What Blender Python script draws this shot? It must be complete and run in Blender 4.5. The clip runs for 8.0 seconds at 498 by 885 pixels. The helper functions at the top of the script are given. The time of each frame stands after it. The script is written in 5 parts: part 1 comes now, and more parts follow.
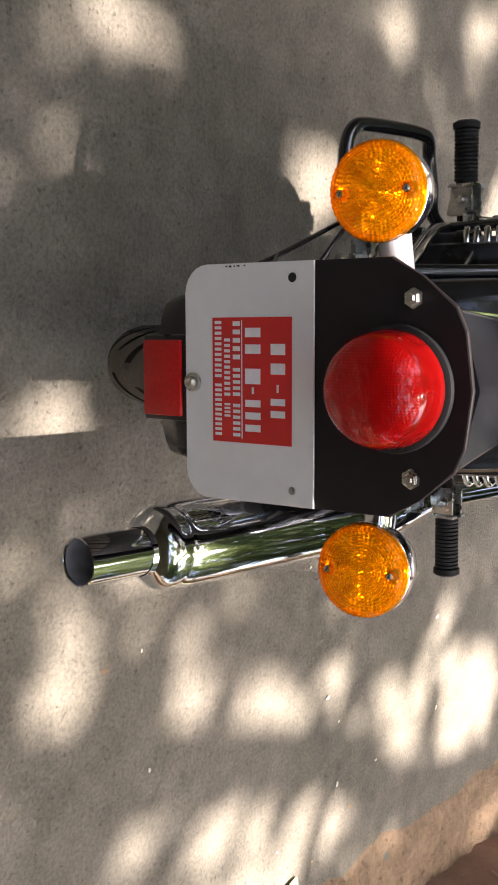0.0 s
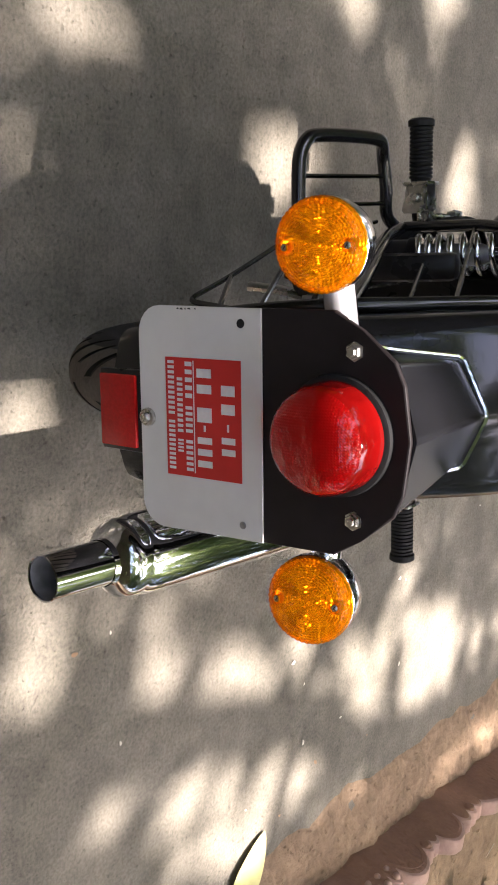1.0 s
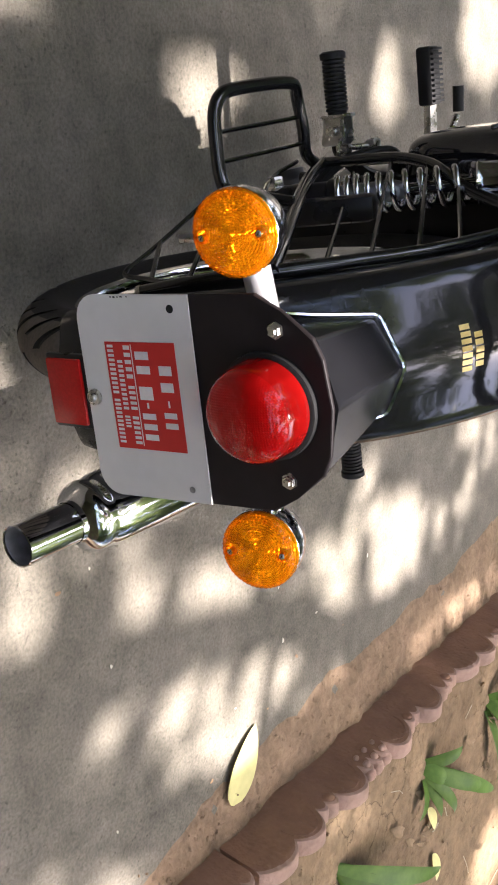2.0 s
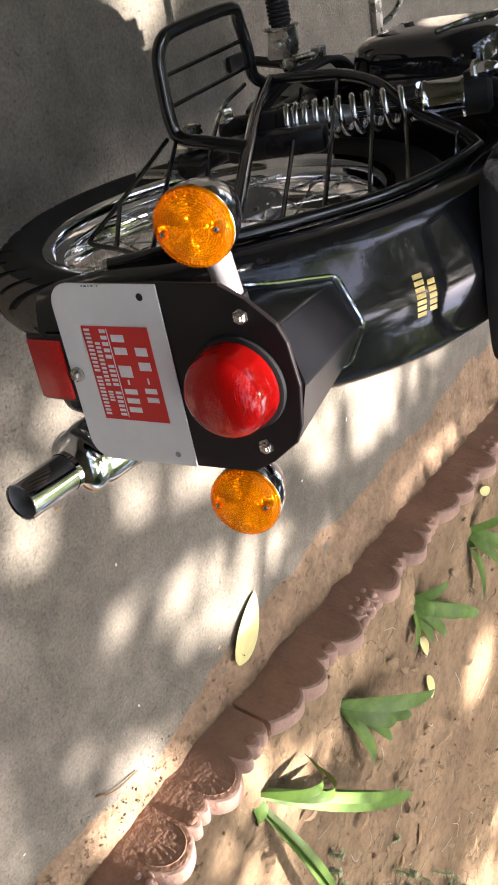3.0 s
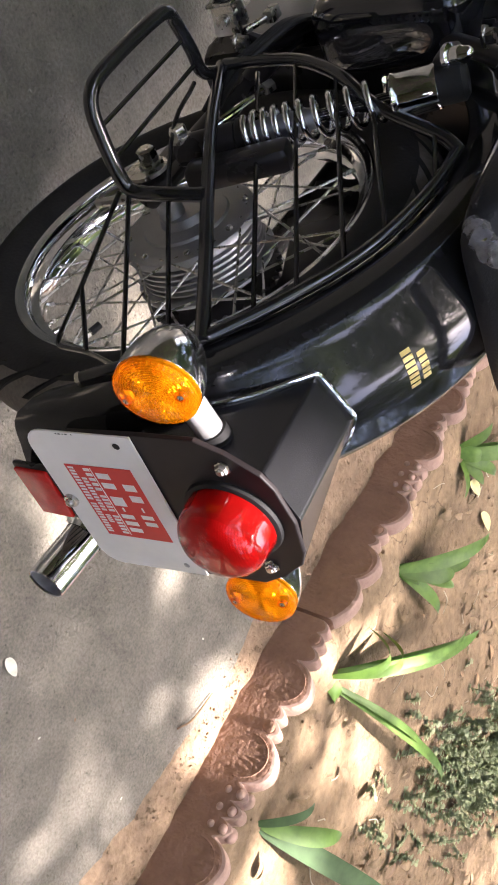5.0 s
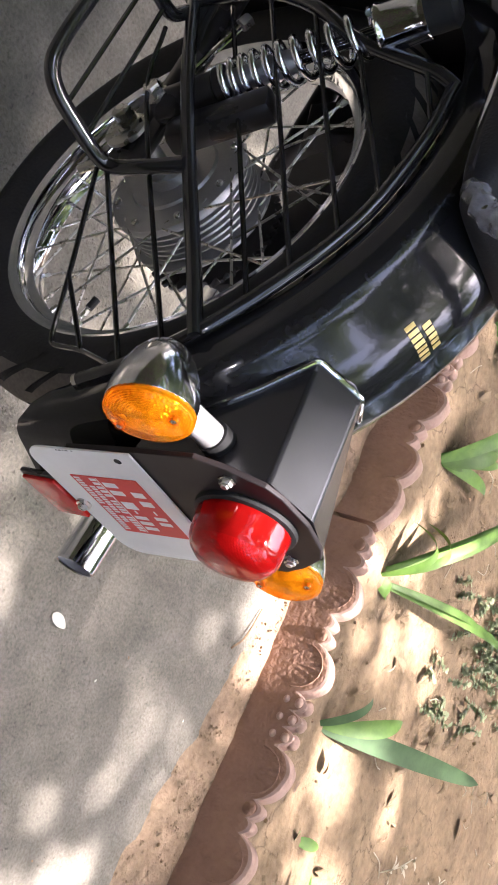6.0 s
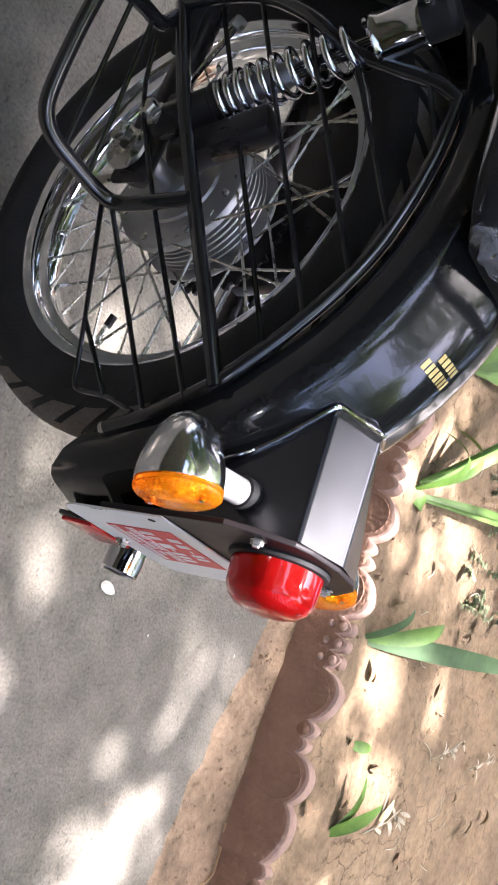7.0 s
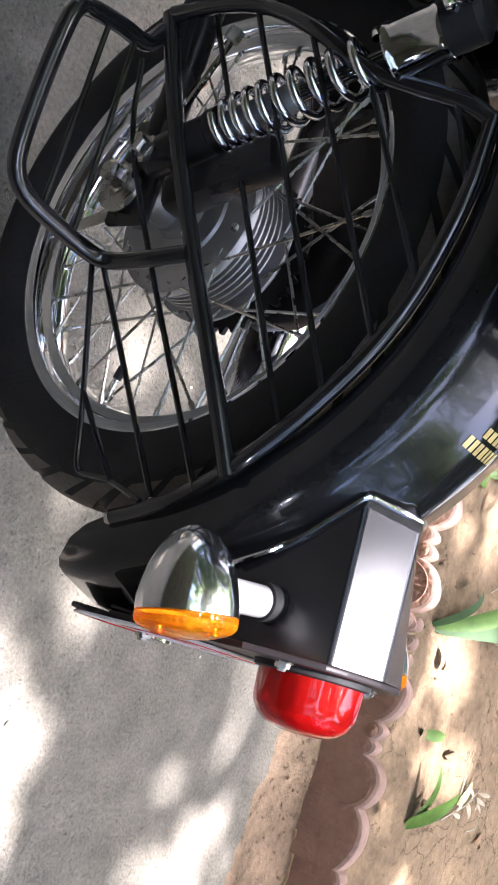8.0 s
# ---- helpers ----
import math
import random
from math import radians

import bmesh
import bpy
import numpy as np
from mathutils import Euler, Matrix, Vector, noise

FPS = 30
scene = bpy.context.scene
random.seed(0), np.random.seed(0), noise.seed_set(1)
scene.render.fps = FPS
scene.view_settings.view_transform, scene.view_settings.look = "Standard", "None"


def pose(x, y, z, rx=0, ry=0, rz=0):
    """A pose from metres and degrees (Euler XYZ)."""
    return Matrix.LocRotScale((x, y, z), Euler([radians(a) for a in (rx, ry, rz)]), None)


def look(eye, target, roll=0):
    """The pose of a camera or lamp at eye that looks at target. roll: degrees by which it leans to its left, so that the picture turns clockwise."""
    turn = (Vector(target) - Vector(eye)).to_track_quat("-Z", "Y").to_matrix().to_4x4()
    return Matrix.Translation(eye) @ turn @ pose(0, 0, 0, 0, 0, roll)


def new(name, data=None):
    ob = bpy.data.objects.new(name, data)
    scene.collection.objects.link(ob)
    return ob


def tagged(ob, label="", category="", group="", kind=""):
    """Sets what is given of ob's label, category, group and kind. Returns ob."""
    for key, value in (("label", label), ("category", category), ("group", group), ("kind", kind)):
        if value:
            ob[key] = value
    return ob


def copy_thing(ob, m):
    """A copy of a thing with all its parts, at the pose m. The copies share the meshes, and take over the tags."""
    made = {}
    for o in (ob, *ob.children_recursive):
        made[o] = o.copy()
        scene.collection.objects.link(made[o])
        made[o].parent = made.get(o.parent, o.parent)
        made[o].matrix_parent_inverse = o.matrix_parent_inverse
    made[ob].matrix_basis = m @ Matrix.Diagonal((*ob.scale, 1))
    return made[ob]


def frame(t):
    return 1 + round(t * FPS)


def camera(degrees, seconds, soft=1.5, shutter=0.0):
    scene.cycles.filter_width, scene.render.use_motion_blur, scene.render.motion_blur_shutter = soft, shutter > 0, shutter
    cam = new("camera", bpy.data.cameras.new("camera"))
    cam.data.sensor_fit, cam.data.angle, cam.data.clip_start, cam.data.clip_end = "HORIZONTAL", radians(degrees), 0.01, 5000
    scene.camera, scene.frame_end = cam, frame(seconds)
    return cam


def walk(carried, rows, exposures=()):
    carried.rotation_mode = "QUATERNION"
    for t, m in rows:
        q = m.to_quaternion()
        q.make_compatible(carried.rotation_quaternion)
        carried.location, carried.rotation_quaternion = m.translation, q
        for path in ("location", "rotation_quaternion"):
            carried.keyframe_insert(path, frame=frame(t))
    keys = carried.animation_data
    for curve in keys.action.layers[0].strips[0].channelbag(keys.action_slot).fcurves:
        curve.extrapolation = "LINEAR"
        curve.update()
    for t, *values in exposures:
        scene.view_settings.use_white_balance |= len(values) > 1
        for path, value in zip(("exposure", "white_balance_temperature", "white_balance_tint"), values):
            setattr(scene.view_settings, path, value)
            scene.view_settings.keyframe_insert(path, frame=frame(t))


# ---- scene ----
cam = camera(28.3, 8.0, 1.9)
PATH = [
    (0, (-0.086, -0.701, 1.15), (0.24, 0.817, -0.112), 99.0),
    (0.5, (-0.126, -0.711, 1.165), (0.268, 0.81, -0.072), 100.2),
    (1, (-0.192, -0.704, 1.178), (0.273, 0.825, -0.024), 101.3),
    (1.5, (-0.235, -0.702, 1.209), (0.291, 0.817, 0.019), 100.7),
    (2, (-0.293, -0.731, 1.238), (0.396, 0.778, 0.12), 99.8),
    (2.2, (-0.324, -0.75, 1.258), (0.453, 0.732, 0.163), 99.9),
    (3.3, (-0.507, -0.709, 1.265), (0.573, 0.637, 0.253), 100.9),
    (3.5, (-0.536, -0.687, 1.261), (0.59, 0.628, 0.258), 101.1),
    (4, (-0.621, -0.609, 1.258), (0.567, 0.642, 0.246), 101.1),
    (5.3, (-0.718, -0.422, 1.237), (0.655, 0.576, 0.18), 99.2),
    (5.5, (-0.723, -0.399, 1.237), (0.661, 0.566, 0.162), 98.8),
    (6, (-0.754, -0.319, 1.236), (0.726, 0.476, 0.152), 99.5),
    (6.2, (-0.780, -0.277, 1.229), (0.748, 0.446, 0.160), 99.4),
    (6.5, (-0.815, -0.228, 1.23), (0.743, 0.413, 0.153), 99.6),
    (7, (-0.861, -0.165, 1.23), (0.724, 0.365, 0.132), 100.2),
    (7.2, (-0.850, -0.144, 1.235), (0.694, 0.448, 0.111), 98.6),
    (7.5, (-0.856, -0.087, 1.207), (0.711, 0.461, 0.091), 98.9),
    (7.8, (-0.831, -0.039, 1.171), (0.768, 0.403, 0.054), 99.7),
    (8, (-0.794, 0.017, 1.176), (0.774, 0.379, -0.012), 99.8),
]
walk(cam, [(t, look(eye, target, roll)) for t, eye, target, roll in PATH],
     [(0.0, 3.42, 6500, 18), (2.0, 3.45, 6200, 17), (3.5, 3.60, 6430, 18), (5.5, 3.98, 6150, 20), (8.0, 4.04, 5720, 18)])

# ---------------------------------------------------------------- light
SUN = Vector((0.093, 0.112, 1.0)).normalized()
world = bpy.data.worlds.new("sky")
scene.world = world
world.use_nodes = True
wn = world.node_tree.nodes
sky = wn.new("ShaderNodeTexSky")
sky.sky_type = "NISHITA"
sky.sun_disc = False
sky.sun_elevation = math.asin(SUN.z)
sky.sun_rotation = math.atan2(SUN.x, SUN.y)
sky.air_density, sky.dust_density, sky.ozone_density = 0.6, 4.0, 0.4
wn["Background"].inputs["Strength"].default_value = 0.142
world.node_tree.links.new(sky.outputs["Color"], wn["Background"].inputs["Color"])
sun = new("sun", bpy.data.lights.new("sun", "SUN"))
sun.data.energy = 2.15
sun.data.angle = radians(0.53)
sun.data.color = (1.0, 0.92, 0.83)
sun.matrix_world = look(SUN * 30, (0, 0, 0))

# ---------------------------------------------------------------- materials


def material(name, color, rough=0.5, metal=0.0, second=None, scale=8.0, amount=0.5, bump=0.0, bump_scale=60.0,
             rough_var=0.0, coat=0.0, transmission=0.0, ior=1.5, per_object=0.0, detail=6.0, spec=0.5):
    """Two-scale noise between two colours, fine relief and uneven gloss."""
    m = bpy.data.materials.new(name)
    m.use_nodes = True
    nt = m.node_tree
    b = nt.nodes["Principled BSDF"]
    co = nt.nodes.new("ShaderNodeTexCoord")
    n1 = nt.nodes.new("ShaderNodeTexNoise")
    n1.inputs["Scale"].default_value, n1.inputs["Detail"].default_value = scale, detail
    n2 = nt.nodes.new("ShaderNodeTexNoise")
    n2.inputs["Scale"].default_value, n2.inputs["Detail"].default_value = bump_scale, 4.0
    for n in (n1, n2):
        nt.links.new(co.outputs["Object"], n.inputs["Vector"])
    ramp = nt.nodes.new("ShaderNodeValToRGB")
    ramp.color_ramp.elements[0].position, ramp.color_ramp.elements[1].position = 0.5 - 0.3 * amount, 0.5 + 0.3 * amount
    other = second or tuple(c * 0.75 for c in color)
    ramp.color_ramp.elements[0].color, ramp.color_ramp.elements[1].color = (*other, 1), (*color, 1)
    mix = nt.nodes.new("ShaderNodeMix")
    mix.data_type = "FLOAT"
    mix.inputs[0].default_value = 0.35
    nt.links.new(n1.outputs["Fac"], mix.inputs[2])
    nt.links.new(n2.outputs["Fac"], mix.inputs[3])
    nt.links.new(mix.outputs[0], ramp.inputs["Fac"])
    last = ramp.outputs["Color"]
    if per_object:
        info = nt.nodes.new("ShaderNodeObjectInfo")
        hsv = nt.nodes.new("ShaderNodeHueSaturation")
        val = nt.nodes.new("ShaderNodeMapRange")
        val.inputs["To Min"].default_value, val.inputs["To Max"].default_value = 1 - per_object, 1 + per_object
        nt.links.new(info.outputs["Random"], val.inputs["Value"])
        nt.links.new(val.outputs["Result"], hsv.inputs["Value"])
        nt.links.new(last, hsv.inputs["Color"])
        last = hsv.outputs["Color"]
    nt.links.new(last, b.inputs["Base Color"])
    b.inputs["Metallic"].default_value = metal
    b.inputs["Roughness"].default_value = rough
    b.inputs["Specular IOR Level"].default_value = spec
    b.inputs["Coat Weight"].default_value = coat
    b.inputs["Coat Roughness"].default_value = 0.04
    b.inputs["Transmission Weight"].default_value = transmission
    b.inputs["IOR"].default_value = ior
    if rough_var:
        r = nt.nodes.new("ShaderNodeMapRange")
        r.inputs["From Min"].default_value, r.inputs["From Max"].default_value = 0.3, 0.7
        r.inputs["To Min"].default_value, r.inputs["To Max"].default_value = max(0.0, rough - rough_var), min(1.0, rough + rough_var)
        nt.links.new(n1.outputs["Fac"], r.inputs["Value"])
        nt.links.new(r.outputs["Result"], b.inputs["Roughness"])
    if bump:
        bp = nt.nodes.new("ShaderNodeBump")
        bp.inputs["Strength"].default_value, bp.inputs["Distance"].default_value = 1.0, bump
        nt.links.new(n2.outputs["Fac"], bp.inputs["Height"])
        nt.links.new(bp.outputs["Normal"], b.inputs["Normal"])
    return m


def lens_material(name, color, scale, depth, clear, facets=0.0, through_=0.3, rough=0.16, coat=0.15, sheer=0.0):
    """Moulded plastic lens: a smooth gloss outside over a fine prism grid, with random facets in it."""
    m = material(name, color, rough, 0.0, tuple(c * 0.8 for c in color), 30.0, transmission=clear, ior=1.35, spec=0.1)
    nt = m.node_tree
    b = nt.nodes["Principled BSDF"]
    co = nt.nodes.new("ShaderNodeTexCoord")
    waves = []
    for axis in ("X", "Z"):
        w = nt.nodes.new("ShaderNodeTexWave")
        w.bands_direction = axis
        w.inputs["Scale"].default_value = scale
        nt.links.new(co.outputs["Object"], w.inputs["Vector"])
        waves.append(w)
    mul = nt.nodes.new("ShaderNodeMath")
    mul.operation = "MULTIPLY"
    nt.links.new(waves[0].outputs["Fac"], mul.inputs[0])
    nt.links.new(waves[1].outputs["Fac"], mul.inputs[1])
    height = mul.outputs[0]
    if facets:
        vor = nt.nodes.new("ShaderNodeTexVoronoi")
        vor.inputs["Scale"].default_value = 260.0
        nt.links.new(co.outputs["Object"], vor.inputs["Vector"])
        add = nt.nodes.new("ShaderNodeMath")
        add.operation = "MULTIPLY_ADD"
        add.inputs[1].default_value = facets
        nt.links.new(vor.outputs["Distance"], add.inputs[0])
        nt.links.new(height, add.inputs[2])
        height = add.outputs[0]
    bp = nt.nodes.new("ShaderNodeBump")
    bp.inputs["Strength"].default_value, bp.inputs["Distance"].default_value = 1.0, depth
    nt.links.new(height, bp.inputs["Height"])
    nt.links.new(bp.outputs["Normal"], b.inputs["Normal"])
    b.inputs["Coat Weight"].default_value = coat
    b.inputs["Coat Roughness"].default_value = 0.03
    thin = nt.nodes.new("ShaderNodeBsdfTranslucent")
    thin.inputs["Color"].default_value = (*color, 1)
    nt.links.new(bp.outputs["Normal"], thin.inputs["Normal"])
    both = nt.nodes.new("ShaderNodeMixShader")
    both.inputs[0].default_value = through_
    nt.links.new(b.outputs[0], both.inputs[1])
    nt.links.new(thin.outputs[0], both.inputs[2])
    last = both
    if sheer:
        film = nt.nodes.new("ShaderNodeBsdfTransparent")
        film.inputs["Color"].default_value = (*color, 1)
        last = nt.nodes.new("ShaderNodeMixShader")
        last.inputs[0].default_value = sheer
        nt.links.new(both.outputs[0], last.inputs[1])
        nt.links.new(film.outputs[0], last.inputs[2])
    nt.links.new(last.outputs[0], nt.nodes["Material Output"].inputs["Surface"])
    return m


M_BLACK = material("black_gloss_paint", (0.012, 0.012, 0.014), 0.06, 0.0, (0.009, 0.009, 0.010), 5, coat=1.0, rough_var=0.03)
M_HOUSING = material("black_housing_paint", (0.012, 0.012, 0.014), 0.24, 0.0, (0.009, 0.009, 0.010), 5, rough_var=0.04, spec=0.6)
M_GUARD = material("black_mudguard_paint", (0.014, 0.014, 0.015), 0.12, 0.0, (0.010, 0.010, 0.010), 5, coat=0.25, rough_var=0.06, spec=0.35)
M_BLACK_SATIN = material("black_satin_paint", (0.018, 0.016, 0.016), 0.30, 0.0, (0.012, 0.011, 0.011), 9, rough_var=0.08, spec=0.28)
M_BLACK_TUBE = material("black_tube_enamel", (0.013, 0.013, 0.014), 0.17, 0.0, (0.008, 0.008, 0.008), 12, coat=0.5, rough_var=0.06)
M_CHROME = material("chrome", (0.82, 0.83, 0.85), 0.05, 1.0, (0.74, 0.75, 0.78), 14, rough_var=0.03)
M_SHELL = material("hazed_chrome", (0.86, 0.86, 0.87), 0.13, 1.0, (0.80, 0.80, 0.82), 14, rough_var=0.05)
M_STEEL = material("zinc_plated_steel", (0.55, 0.54, 0.5), 0.28, 1.0, (0.42, 0.41, 0.38), 60, bump=0.0002, bump_scale=300, rough_var=0.1)
M_ALLOY = material("cast_alloy", (0.42, 0.42, 0.41), 0.45, 0.9, (0.33, 0.33, 0.33), 40, bump=0.0003, bump_scale=500, rough_var=0.1)
M_BORE = material("dull_pipe_bore", (0.34, 0.33, 0.34), 0.55, 0.4, (0.20, 0.195, 0.19), 30, rough_var=0.1)
M_RIM = material("chrome_rim", (0.82, 0.83, 0.85), 0.05, 1.0, (0.72, 0.73, 0.76), 14, bump=0.0002, bump_scale=60, rough_var=0.03)
M_RUBBER = material("black_rubber", (0.016, 0.016, 0.016), 0.65, 0.0, (0.010, 0.010, 0.010), 20, bump=0.0004, bump_scale=300, spec=0.28)
M_TREAD = material("dusty_tread_rubber", (0.175, 0.152, 0.130), 0.9, 0.0, (0.095, 0.083, 0.071), 14, bump=0.0005, bump_scale=200, spec=0.2)
M_TYRE = material("tyre_rubber", (0.027, 0.025, 0.024), 0.7, 0.0, (0.012, 0.012, 0.012), 9, bump=0.0005, bump_scale=200, spec=0.28)
M_VINYL = material("black_seat_vinyl", (0.016, 0.016, 0.017), 0.55, 0.0, (0.011, 0.011, 0.012), 15, bump=0.0006, bump_scale=350, spec=0.28)
M_PLATE = material("white_plate_paint", (0.72, 0.70, 0.66), 0.4, 0.0, (0.66, 0.64, 0.60), 14)
M_LABEL = material("red_sticker", (0.60, 0.030, 0.024), 0.4, 0.0, (0.53, 0.028, 0.022), 25, spec=0.3)
M_WHITE_INK = material("white_print", (0.75, 0.72, 0.70), 0.45, 0.0, (0.68, 0.62, 0.6), 200)
M_GOLD = material("gold_transfer", (0.75, 0.58, 0.22), 0.3, 0.35, (0.62, 0.46, 0.15), 90)
M_AMBER = lens_material("amber_lens", (1.0, 0.50, 0.001), 75, 0.00008, 0.9, 0.0, 0.04, 0.02, 0.25, 0.62)
M_AMBER_RIM = lens_material("amber_rim", (1.0, 0.42, 0.001), 40, 0.0006, 0.8, 0.0, 0.15, 0.05, 0.3, 0.6)
M_RED = lens_material("red_lens", (0.56, 0.006, 0.005), 130, 0.00016, 0.35, 0.0, 0.12, 0.08, 0.55)
M_RED_RIM = lens_material("red_lens_side", (0.50, 0.008, 0.006), 20, 0.0001, 0.5, 0.0, 0.18, 0.08, 0.6)
M_PRISM = material("amber_prisms", (1.0, 0.92, 0.66), 0.16, 0.80, (1.0, 0.86, 0.5), 300)
M_BOWL = material("lamp_bowl", (0.95, 0.93, 0.88), 0.25, 0.3, (0.8, 0.78, 0.74), 60)
M_PANEL = material("black_panel_paint", (0.020, 0.016, 0.016), 0.50, 0.0, (0.014, 0.011, 0.011), 9, rough_var=0.10, spec=0.18)
M_REFLECTOR = material("red_reflector", (0.50, 0.012, 0.010), 0.2, 0.0, (0.38, 0.01, 0.008), 260, bump=0.0005, bump_scale=420, coat=0.2, spec=0.2)
M_SLEEVE = material("clear_wrap", (0.46, 0.46, 0.48), 0.15, 0.0, (0.20, 0.20, 0.22), 60, bump=0.004, bump_scale=90, coat=0.6, transmission=0.55, ior=1.3)
M_WHITE_PLASTIC = material("pale_plastic", (0.50, 0.49, 0.49), 0.25, 0.35, (0.43, 0.42, 0.42), 30)


def ground_material(name, pale, dark, stain, grain=90.0, relief=0.004, specks=0.3, pit=75.0, cracks=0.0):
    """Trodden mineral ground: broad stains, mottling, sharp grains and pits."""
    m = bpy.data.materials.new(name)
    m.use_nodes = True
    nt = m.node_tree
    b = nt.nodes["Principled BSDF"]
    co = nt.nodes.new("ShaderNodeTexCoord")

    def tex(kind, scale, detail=5.0):
        n = nt.nodes.new(kind)
        n.inputs["Scale"].default_value = scale
        if kind == "ShaderNodeTexNoise":
            n.inputs["Detail"].default_value = detail
            n.inputs["Roughness"].default_value = 0.65
        nt.links.new(co.outputs["Object"], n.inputs["Vector"])
        return n

    def ramp(source, lo, hi, c0, c1):
        r = nt.nodes.new("ShaderNodeValToRGB")
        r.color_ramp.elements[0].position, r.color_ramp.elements[1].position = lo, hi
        r.color_ramp.elements[0].color, r.color_ramp.elements[1].color = (*c0, 1), (*c1, 1)
        nt.links.new(source, r.inputs["Fac"])
        return r.outputs["Color"]

    def blend(mode, fac, a, c):
        x = nt.nodes.new("ShaderNodeMix")
        x.data_type, x.blend_type = "RGBA", mode
        x.inputs[0].default_value = fac
        nt.links.new(a, x.inputs[6])
        nt.links.new(c, x.inputs[7])
        return x.outputs[2]

    broad, mid, fine = tex("ShaderNodeTexNoise", 1.3), tex("ShaderNodeTexNoise", 13.0, 8.0), tex("ShaderNodeTexNoise", grain, 3.0)
    pits = tex("ShaderNodeTexNoise", pit, 2.0)
    color = ramp(broad.outputs["Fac"], 0.35, 0.65, stain, pale)
    color = blend("MULTIPLY", 0.8, color, ramp(mid.outputs["Fac"], 0.30, 0.70, (0.66, 0.65, 0.64), (1.15, 1.14, 1.12)))
    color = blend("MULTIPLY", specks, color, ramp(fine.outputs["Fac"], 0.36, 0.62, dark, (1.25, 1.24, 1.22)))
    hollow = ramp(pits.outputs["Fac"], 0.30, 0.37, (0.0, 0.0, 0.0), (1.0, 1.0, 1.0))
    color = blend("MULTIPLY", 0.20, color, hollow)
    if cracks:
        bend = nt.nodes.new("ShaderNodeMix")
        bend.data_type, bend.blend_type = "RGBA", "ADD"
        bend.inputs[0].default_value = 0.08
        nt.links.new(co.outputs["Object"], bend.inputs[6])
        nt.links.new(mid.outputs["Color"], bend.inputs[7])
        cell = nt.nodes.new("ShaderNodeTexVoronoi")
        cell.feature = "DISTANCE_TO_EDGE"
        cell.inputs["Scale"].default_value = 7.0
        nt.links.new(bend.outputs[2], cell.inputs["Vector"])
        line = ramp(cell.outputs["Distance"], 0.0, 0.022, (0.25, 0.22, 0.2), (1.0, 1.0, 1.0))
        where = ramp(broad.outputs["Fac"], 0.47, 0.56, (0.0, 0.0, 0.0), (cracks, cracks, cracks))
        x = nt.nodes.new("ShaderNodeMix")
        x.data_type, x.blend_type = "RGBA", "MULTIPLY"
        nt.links.new(where, x.inputs[0])
        nt.links.new(color, x.inputs[6])
        nt.links.new(line, x.inputs[7])
        color = x.outputs[2]
    nt.links.new(color, b.inputs["Base Color"])
    b.inputs["Roughness"].default_value = 0.93
    b.inputs["Specular IOR Level"].default_value = 0.25
    total = nt.nodes.new("ShaderNodeMath")
    total.operation = "ADD"
    nt.links.new(fine.outputs["Fac"], total.inputs[0])
    nt.links.new(mid.outputs["Fac"], total.inputs[1])
    deep = nt.nodes.new("ShaderNodeMath")
    deep.operation = "MULTIPLY_ADD"
    deep.inputs[1].default_value = 0.55
    nt.links.new(hollow, deep.inputs[0])
    nt.links.new(total.outputs[0], deep.inputs[2])
    bp = nt.nodes.new("ShaderNodeBump")
    bp.inputs["Strength"].default_value, bp.inputs["Distance"].default_value = 1.0, relief
    nt.links.new(deep.outputs[0], bp.inputs["Height"])
    nt.links.new(bp.outputs["Normal"], b.inputs["Normal"])
    return m


M_CONCRETE = ground_material("worn_concrete", (0.250, 0.229, 0.188), (0.42, 0.41, 0.40), (0.184, 0.170, 0.136), 140.0, 0.006, 0.36, 85.0)
M_BAND = ground_material("earth_stained_mortar", (0.36, 0.255, 0.165), (0.5, 0.46, 0.42), (0.25, 0.175, 0.115), 45.0, 0.014, 0.35, 40.0)
M_SOIL = ground_material("dry_soil", (0.325, 0.234, 0.141), (0.45, 0.42, 0.40), (0.195, 0.137, 0.082), 38.0, 0.008, 0.3, 24.0, 0.8)
# edging tops and knobs paler than the faces: sunlight put into the colour
M_CREST = material("sunlit_terracotta_crest", (0.41, 0.270, 0.208), 0.9, 0.0, (0.29, 0.185, 0.138), 22, 0.8, 0.003, 90)
M_EDGING = material("dusty_terracotta", (0.30, 0.166, 0.106), 0.85, 0.0, (0.19, 0.102, 0.063), 16, 0.9, 0.007, 75, per_object=0.08, detail=8)
M_DULL_GREEN = material("dusty_leaf_green", (0.062, 0.110, 0.042), 0.6, 0.0, (0.044, 0.080, 0.030), 14, spec=0.2)
M_GREEN = material("leaf_green", (0.105, 0.185, 0.034), 0.5, 0.0, (0.065, 0.125, 0.022), 14, per_object=0.25, spec=0.2)
M_WEED = material("grey_green_weed", (0.30, 0.33, 0.17), 0.6, 0.0, (0.20, 0.24, 0.11), 20)
M_YELLOW_LEAF = material("yellowed_leaf", (0.72, 0.66, 0.28), 0.5, 0.0, (0.58, 0.55, 0.22), 20)
M_PALE_LEAF = material("bleached_leaf", (0.72, 0.68, 0.56), 0.6, 0.0, (0.58, 0.54, 0.42), 60)
M_DRY_LEAF = material("dry_leaf", (0.38, 0.24, 0.12), 0.7, 0.0, (0.22, 0.13, 0.07), 30, per_object=0.35)
M_LITTER = material("leaf_litter", (0.34, 0.24, 0.13), 0.75, 0.0, (0.10, 0.065, 0.035), 9, 0.9, bump=0.001, bump_scale=120)
